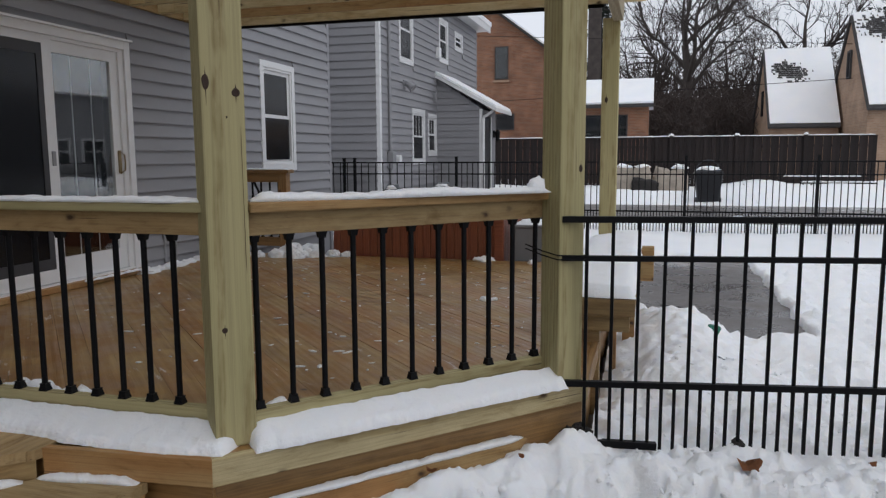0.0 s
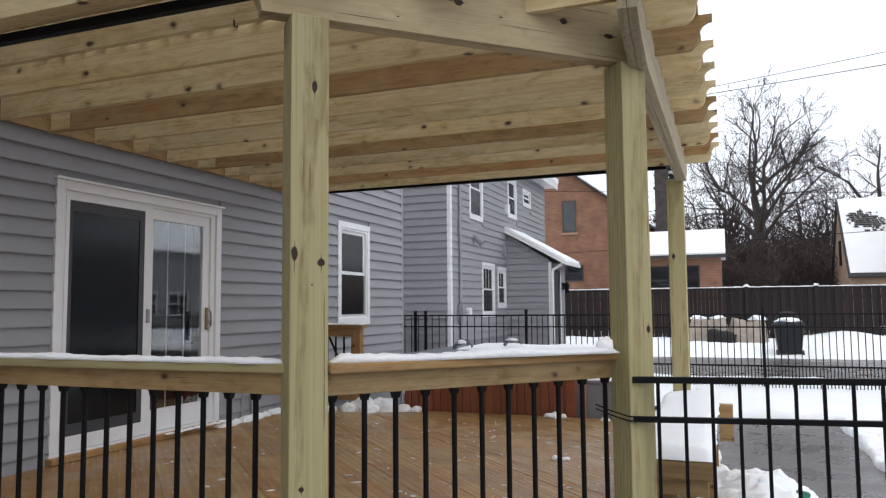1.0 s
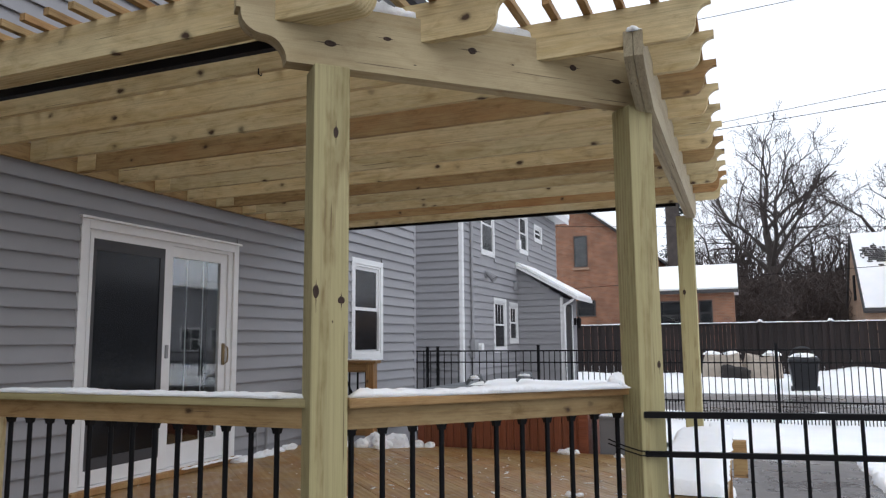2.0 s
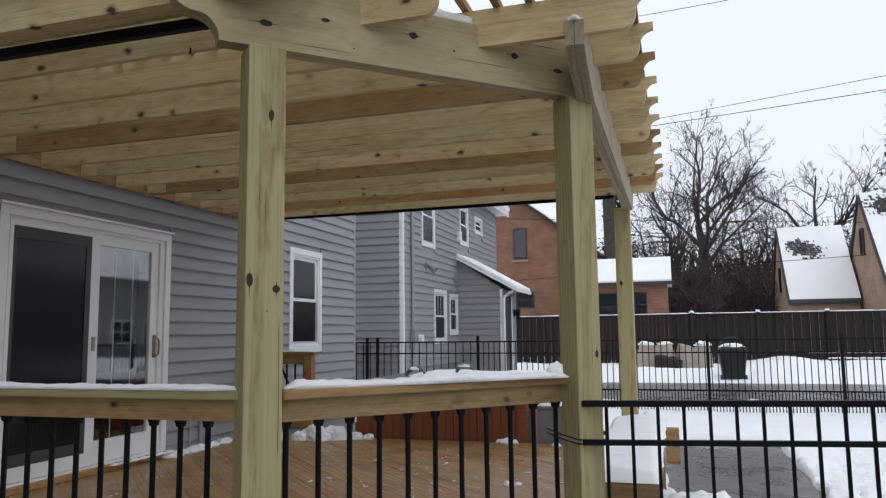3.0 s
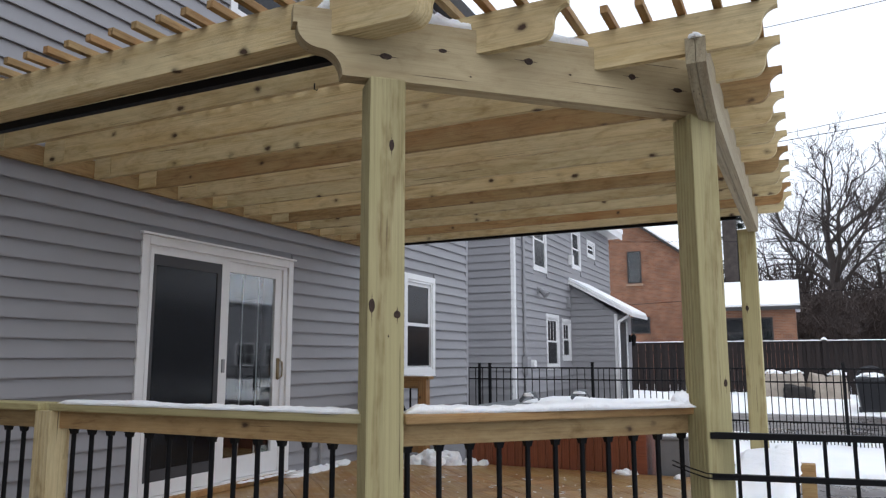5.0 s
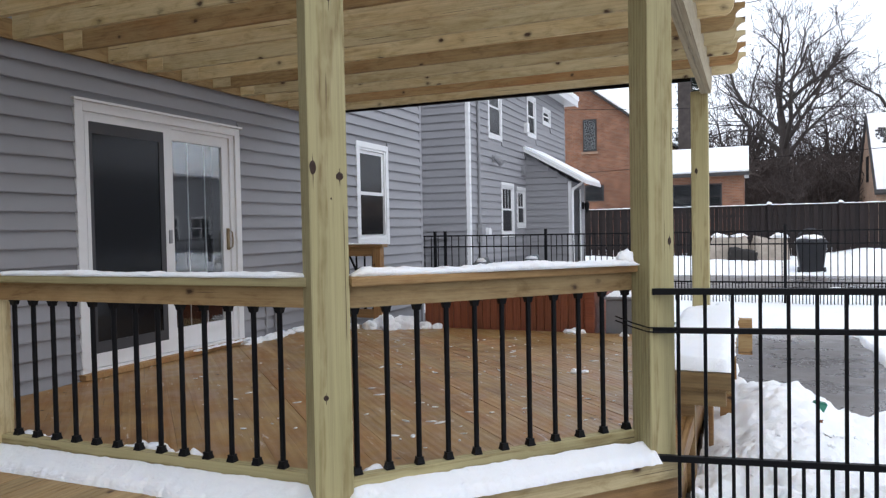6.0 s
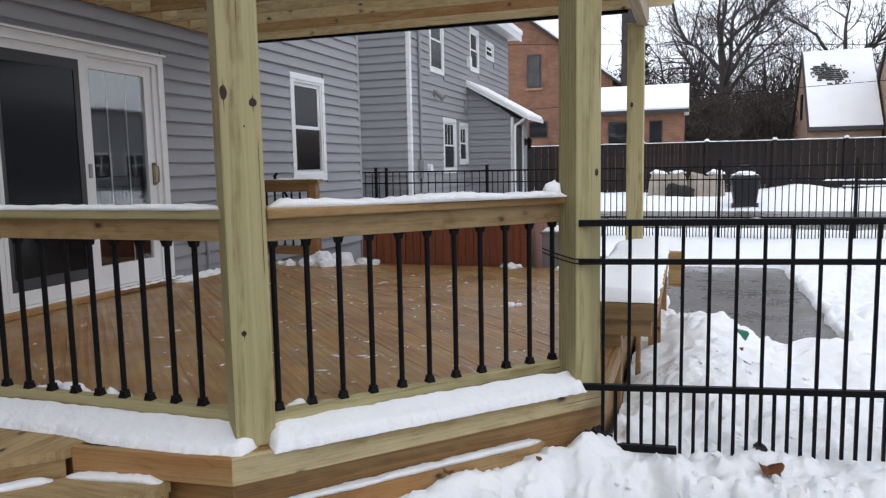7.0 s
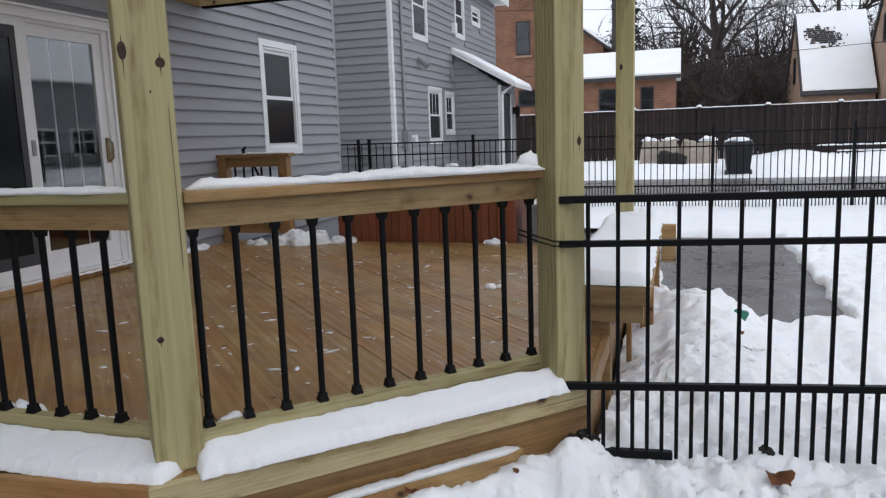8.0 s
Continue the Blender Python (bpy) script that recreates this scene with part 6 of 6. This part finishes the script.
def step_box(outline, z, mat, boards=False):
    if boards:
        at = min(p[0] for p in outline)
        end = max(p[0] for p in outline)
        while at < end:
            p = between(outline, 0, at + 0.003, at + 0.143)
            if len(p) > 2 and max(v[0] for v in p) - min(v[0] for v in p) > 0.02:
                c = Vector((sum(v[0] for v in p) / len(p), sum(v[1] for v in p) / len(p), z - 0.04))
                m = Matrix.Translation(c) @ pose(0, 0, 0, 0, 0, 90)
                q = bmesh.new()
                prism(q, [(v[1] - c.y, -(v[0] - c.x)) for v in p], 0.0, 0.04)
                part("tread_board", q, mat, steps, "", m)
            at += 0.143
    else:
        q = bmesh.new()
        prism(q, outline, z - 0.04, z)
        part("tread", q, mat, steps)
    c = [Vector(p) for p in outline]
    for a, b in zip(c, c[1:]):
        if (b - a).length > 0.1:
            n = Vector((-(b - a).y, (b - a).x)).normalized() * 0.03
            a2, b2 = a + n, b + n
            lumber("riser", (a2.x, a2.y, z - 0.12), (b2.x, b2.y, z - 0.12), 0.03, 0.16, PINE_WARM, steps)


step_box([(-3.2, -1.40), (-1.9, -1.40), (-0.745, -0.31), (-0.735, D_LEFT - 0.02), (-0.74, D_LEFT + 0.034), (-3.2, D_LEFT + 0.034)], DZ, PINE_RAIL, True)
step_box([(-1.55, -1.57), (-0.31, -0.33), (-0.31, D_LEFT - 0.012), (-0.71, D_LEFT - 0.065), (-0.745, -0.335), (-1.88, -1.425)], DZ - 0.107, PINE_RAIL)
step_box([(-1.30, -1.77), (-0.03, -0.45), (-0.03, D_LEFT + 0.02), (-0.30, D_LEFT + 0.02), (-0.30, -0.36), (-1.54, -1.60)], DZ - 0.25, PINE_RAIL)
snow_strip("snow", (-0.74, -0.31, DZ - 0.107), (-0.33, D_LEFT - 0.035, DZ - 0.107), 0.05, 0.022, None, "snow left on a step", 81)
snow_strip("snow", (-0.76, -0.36, DZ - 0.107), (-1.4, -0.98, DZ - 0.107), 0.06, 0.022, None, "snow left on a step", 83)
snow_lump("snow", -0.24, -0.33, DZ - 0.25, 0.06, 0.05, 0.05, 5.5, "bit of snow on a step")
snow_lump("snow", -0.06, -0.25, DZ - 0.25, 0.03, 0.03, 0.06, 6.5, "bit of snow on a step")

# ---- litter ----
def leaf(x, y, z, r, turn, tilt):
    bm = bmesh.new()
    n = 16
    rim_v = []
    for i in range(n):
        a = 2 * math.pi * i / n
        rr = r * (0.72 + 0.10 * math.cos(5 * a) + 0.30 * noise.noise((x + i * 0.83, y, 0)))
        rim_v.append(bm.verts.new((rr * math.cos(a), rr * 0.75 * math.sin(a), 0.45 * rr * math.cos(a) ** 2 + 0.15 * rr * math.sin(3 * a))))
    c = bm.verts.new((0, 0, 0))
    for i in range(n):
        bm.faces.new((c, rim_v[i], rim_v[(i + 1) % n]))
    bmesh.ops.solidify(bm, geom=bm.faces[:], thickness=0.002)
    tagged(part("leaf", bm, LEAF, None, "", Matrix.Translation((x, y, z)) @ pose(0, 0, 0, tilt, 0, turn)), "curled brown dead leaf lying on the snow", "leaf", "leaves")


for x, y, r, a, tl in ((1.93, 0.95, 0.075, 20, 20), (1.08, 1.02, 0.045, 70, 55), (0.62, 0.36, 0.03, 10, 10), (0.966, 0.331, 0.065, 130, 12), (2.45, 1.05, 0.03, 40, 15), (0.95, 0.66, 0.018, 0, 60), (1.9, 2.5, 0.025, 50, 30)):
    leaf(x, y, max(GROUND, near_snow(x, y)) + 0.02, r, a, tl)
for k, (x, y, z, r) in enumerate(((1.125, 1.0, -0.30, 0.045), (1.165, 1.01, -0.27, 0.035), (1.20, 1.03, -0.31, 0.04), (1.90, 1.13, -0.335, 0.03), (1.10, 1.02, -0.34, 0.04))):
    bm = bmesh.new()
    bmesh.ops.create_icosphere(bm, subdivisions=3, radius=1)
    for v in bm.verts:
        f = 1 + 0.5 * noise.noise(v.co * 2.1 + Vector((k * 3.0, 0, 0))) + 0.25 * noise.noise(v.co * 6 + Vector((k, 2, 0)))
        v.co = Vector((v.co.x * r * f, v.co.y * r * 0.7 * f, v.co.z * r * f))
    tagged(part("soil_clod", bm, SOIL, None, "", Matrix.Translation((x, y, max(z, near_snow(x, y) + 0.2 * r)))), "wet dark soil clod at the foot of the fence", "soil", "soil clods")
q = bmesh.new()
box(q, -0.05, 0.05, -0.02, 0.02, 0.0, 0.075)
bmesh.ops.bevel(q, geom=q.edges[:], offset=0.008, segments=2, affect="EDGES")
tagged(part("toy", q, GREEN, None, "", Matrix.Translation((1.93, 3.2, near_snow(1.93, 3.2) - 0.005)) @ pose(0, 0, 0, 20, 15, 30)), "small green plastic scrap stuck in the snow", "toy")


# ---- trees ----
def limb(bm, p, d, length, r, depth, rng, twigs, spread=0.55, lift=0.12):
    """One limb with its side branches; the thin ones go into twigs."""
    n = 4 if depth > 1 else 3
    pts, rad = [p.copy()], [r]
    step = length / n
    for i in range(n):
        d = (d + Vector((rng.uniform(-1, 1), rng.uniform(-1, 1), rng.uniform(-0.6, 1))) * 0.30 + Vector((0, 0, lift * 0.4))).normalized()
        pts.append(pts[-1] + d * step)
        rad.append(max(0.012, r * (1 - 0.5 * (i + 1) / n)))
    tube(bm if r > 0.07 else twigs, pts, rad, 6 if r > 0.07 else (4 if r > 0.03 else 3))
    if depth == 0:
        return
    kids = rng.randint(2, 3) if depth > 3 else rng.randint(2, 4)
    for k in range(kids):
        s = rng.uniform(0.3, 1.0) if k else 1.0
        j = min(n, max(1, int(round(s * n))))
        side = Vector((rng.gauss(0, 1), rng.gauss(0, 1), rng.gauss(0.2, 0.6))).normalized()
        nd_ = (d * (1 - spread * 0.5) + side * spread * 1.15 + Vector((0, 0, lift))).normalized()
        limb(bm, pts[j], nd_, length * rng.uniform(0.6, 0.86), max(0.012, rad[j] * rng.uniform(0.62, 0.85)), depth - 1, rng, twigs, spread, lift)


def bare_tree(x, y, h, r, seed, depth, label, lean=(0, 0), spread=0.55, fork=0.32, thick=0.46, reach=0.29):
    rng = random.Random(seed)
    t = empty("tree", x, y, GROUND, label, "tree", "bare trees")
    wood_bm, twig_bm = bmesh.new(), bmesh.new()
    base = Vector((x, y, GROUND - 0.1))
    top = base + Vector((lean[0], lean[1], h * fork))
    tube(wood_bm, [base, base.lerp(top, 0.3), top], [r * 1.35, r, r * 0.85], 9)
    n = 5
    for k in range(n):
        a = 2 * math.pi * (k + rng.random() * 0.6) / n
        d = Vector((math.cos(a) * spread, math.sin(a) * spread * 0.7, 1.0)).normalized()
        limb(wood_bm, top - Vector((0, 0, 0.10 * h * rng.random())), d, h * reach, r * thick, depth, rng, twig_bm, spread)
    part("trunk", wood_bm, BARK, t)
    part("crown", twig_bm, TWIG, t)
    return t


def bough(p, d, length, r, level, rng, wood_bm, twig_bm):
    """A long limb that carries side branches all along it."""
    n = 6 if level > 1 else 4
    pts, rad, dirs = [p.copy()], [r], [d]
    for i in range(n):
        d = (d + Vector((rng.gauss(0, 1), rng.gauss(0, 1), rng.gauss(0.25, 0.8))) * 0.17).normalized()
        pts.append(pts[-1] + d * length / n)
        rad.append(max(0.013, r * (1 - 0.72 * (i + 1) / n)))
        dirs.append(d)
    tube(wood_bm if r > 0.05 else twig_bm, pts, rad, 6 if r > 0.05 else 3)
    if level == 0:
        return
    for k in range((0, 4, 6, 8)[level]):
        s = rng.uniform(0.22, 1.0)
        i = min(n - 1, int(s * n))
        at = pts[i].lerp(pts[i + 1], s * n - i)
        side = dirs[i].orthogonal().normalized()
        side.rotate(Matrix.Rotation(rng.uniform(0, 6.283), 3, dirs[i]))
        nd_ = (dirs[i] * rng.uniform(0.6, 1.0) + side * rng.uniform(0.55, 0.95) + Vector((0, 0, 0.12))).normalized()
        bough(at, nd_, length * rng.uniform(0.38, 0.6) * (1.15 - 0.45 * s), max(0.013, rad[i] * rng.uniform(0.4, 0.62)), level - 1, rng, wood_bm, twig_bm)


def spreading_tree(x, y, h, r, seed, label, low, wide, boughs):
    """A trunk that goes on as a leader, with long boughs from low up to its top."""
    rng = random.Random(seed)
    t = empty("tree", x, y, GROUND, label, "tree", "bare trees")
    wood_bm, twig_bm = bmesh.new(), bmesh.new()
    pts = [Vector((x + 0.25 * math.sin(i * 1.1 + seed) * (i > 0), y, GROUND - 0.1 + h * 0.56 * i / 6)) for i in range(7)]
    rad = [r * (1.25 - 0.12 * i) for i in range(7)]
    tube(wood_bm, pts, rad, 9)
    for k in range(boughs):
        f = low + (1 - low) * k / (boughs - 1)
        i = min(5, int(f * 6))
        at = pts[i].lerp(pts[i + 1], f * 6 - i)
        a = k * 2.4 + rng.uniform(-0.4, 0.4)
        d = Vector((math.cos(a) * wide, math.sin(a) * wide * 0.8, 1.0 - 0.3 * (1 - f))).normalized()
        bough(at, d, h * rng.uniform(0.36, 0.46), r * rng.uniform(0.30, 0.46), 3, rng, wood_bm, twig_bm)
    part("trunk", wood_bm, BARK, t)
    part("crown", twig_bm, TWIG, t)
    return t


spreading_tree(3.5, 52.0, 16.2, 0.44, 3, "large bare tree with spreading dark limbs", 0.62, 0.85, 9)
spreading_tree(12.6, 60.0, 15.8, 0.42, 8, "bare tree with a wide thin crown", 0.6, 1.0, 7)
bare_tree(1.5, 62.0, 15.0, 0.45, 15, 4, "bare tree with slender limbs", spread=0.55)
bare_tree(9.0, 66.0, 15.0, 0.4, 21, 4, "bare tree with slender limbs", spread=0.6)
bare_tree(21.0, 62.0, 17.0, 0.5, 27, 4, "bare tree with slender limbs", spread=0.6)
bare_tree(3.2, 40.5, 4.6, 0.10, 33, 4, "small twisted bare tree dusted with snow", spread=0.9, fork=0.25)
for k in range(9):
    bare_tree(40 + 9 * (k % 3), 4 + 14 * k, 14.0, 0.4, 50 + k, 3, "bare tree beyond the side garden", spread=0.6)


def thicket(name, x0, x1, y0, y1, n, hmin, hmax, seed, mat, label):
    """Tangled leafless shrubs, too many to count."""
    rng = random.Random(seed)
    q = bmesh.new()
    for k in range(n):
        p = Vector((rng.uniform(x0, x1), rng.uniform(y0, y1), GROUND))
        h = rng.uniform(hmin, hmax)
        for s in range(3):
            d = Vector((rng.gauss(0, 0.28), rng.gauss(0, 0.28), 1)).normalized()
            pts = [p]
            for i in range(3):
                d = (d + Vector((rng.gauss(0, 0.25), rng.gauss(0, 0.25), 0.05))).normalized()
                pts.append(pts[-1] + d * h / 3)
            tube(q, pts, [0.05, 0.04, 0.028, 0.015], 3)
            for i in range(5):
                b = pts[rng.randint(1, 3)]
                e = b + Vector((rng.gauss(0, 0.7), rng.gauss(0, 0.7), rng.uniform(0.1, 1.2)))
                tube(q, [b, b.lerp(e, 0.5) + Vector((rng.gauss(0, 0.08), 0, 0.05)), e], [0.026, 0.02, 0.012], 3)
    return tagged(part(name, q, mat), label, "bushes", kind="stuff")


thicket("thicket", -4, 30, 57, 69, 1500, 4.0, 10.0, 1, BRUSH, "dense leafless brown scrub behind the gardens")
thicket("thicket", 1.2, 7.4, 46, 55, 620, 1.5, 5.6, 2, BRUSH, "dense leafless brown scrub behind the gardens")
thicket("thicket", -30, 60, 72, 95, 600, 4.0, 8.0, 3, BRUSH, "distant leafless woodland")


def conifer(x, y, h, r, seed, label):
    rng = random.Random(seed)
    t = empty("conifer", x, y, GROUND, label, "tree")
    q = bmesh.new()
    tube(q, [Vector((x, y, GROUND)), Vector((x, y, h))], [0.22, 0.04], 7)
    part("trunk", q, BARK, t)
    q = bmesh.new()
    for k in range(420):
        z = rng.uniform(0.12, 1.0)
        a = rng.uniform(0, 6.283)
        L = r * (1.05 - z) ** 0.8 * rng.uniform(0.6, 1.1)
        p = Vector((x, y, GROUND + z * h))
        d = Vector((math.cos(a), math.sin(a), -0.15 + rng.uniform(-0.15, 0.2)))
        for m in range(5):
            c = p + d * L * (0.25 + 0.18 * m)
            for s in range(3):
                e = c + Vector((rng.gauss(0, 0.28), rng.gauss(0, 0.28), rng.gauss(-0.08, 0.12)))
                w = Vector((rng.gauss(0, 0.07), rng.gauss(0, 0.07), rng.gauss(0, 0.05)))
                q.faces.new([q.verts.new(v) for v in (c - w, c + w, e)])
    part("foliage", q, NEEDLE, t)
    return t


conifer(-2.6, 58.0, 15.0, 2.6, 5, "dark conifer with drooping snowy branches")
conifer(16.0, 50.0, 17.0, 3.0, 7, "tall dark conifer beyond the houses")

# ---- overhead wires ----
def wire(name, p0, p1, sag, r=0.012):
    q = bmesh.new()
    p0, p1 = Vector(p0), Vector(p1)
    n = 24
    tube(q, [p0.lerp(p1, i / n) - Vector((0, 0, sag * 4 * (i / n) * (1 - i / n))) for i in range(n + 1)], [r] * (n + 1), 5)
    tagged(part(name, q, BLACK), "thin black overhead cable", "cable", "overhead cables")


wire("cable", (-6.0, 20.0, 10.6), (30.0, 20.0, 14.6), 1.0, 0.010)
wire("cable", (-36.0, 40.0, 9.6), (40.0, 40.0, 17.2), 0.25, 0.016)
wire("cable", (-36.0, 40.0, 10.4), (40.0, 40.0, 15.5), 0.2, 0.02)
wire("cable", (-36.0, 40.0, 9.9), (40.0, 40.0, 4.8), 0.2, 0.014)
wire("cable", (-36.0, 39.6, 3.2), (40.0, 39.6, 6.1), 0.2, 0.014)
for x, y in ((-36.0, 40.0), (40.0, 40.0), (-6.0, 20.0), (30.0, 20.0)):
    pole = empty("utility_pole", x, y, GROUND, "dark wooden utility pole that holds cables", "pole", "utility poles")
    if x != -6.0:
        lumber("pole", (x, y, GROUND), (x, y, 17.5), 0.3, 0.3, BARK, pole, 0.03)
    else:
        lumber("mast", (x, y, 6.5), (x, y, 10.8), 0.06, 0.06, GREYMETAL, pole, 0.01)
pole = empty("utility_pole", -1.95, 43.0, GROUND, "dark wooden utility pole behind the garage", "pole", "utility poles")
lumber("pole", (-1.95, 43.0, GROUND), (-1.95, 43.0, 12.5), 0.75, 0.4, BARK, pole, 0.05)

# ---- deck boards ----
BW, GAP = 0.14, 0.005
DECK_IN = [(WALL + 0.045, D_LEFT + 0.04), (FACE[0][0] - 0.02, D_LEFT + 0.04), (D_RIGHT - 0.04, D_RIGHT - CH + 0.02), (D_RIGHT - 0.04, D_END), (WALL + 0.045, D_END)]
c = WALL + D_LEFT
rng = random.Random(9)
while c < D_RIGHT + D_END:
    p = clip_strip(DECK_IN, c + GAP * rng.choice((0.0, 0.02, 0.05, 0.1, 0.2, 0.3, 1.6)), c + BW * math.sqrt(2) + GAP - 0.0008)
    if len(p) > 2:
        cx, cy = sum(v[0] for v in p) / len(p), sum(v[1] for v in p) / len(p)
        m = Matrix.Translation((cx, cy, DZ - 0.03 + rng.uniform(-0.0015, 0.0015))) @ pose(0, 0, 0, 0, 0, -45)
        inv = m.inverted()
        q = bmesh.new()
        flat = [inv @ Vector((v[0], v[1], 0)) for v in p]
        if abs(sum(a.x * b.y - b.x * a.y for a, b in zip(flat, flat[1:] + flat[:1]))) > 1e-3:
            prism(q, [(v.x, v.y) for v in flat], 0.0, 0.027)
            part("deck_board", q, DECKING, deck, "", m)
        else:
            q.free()
    c += BW * math.sqrt(2) + GAP
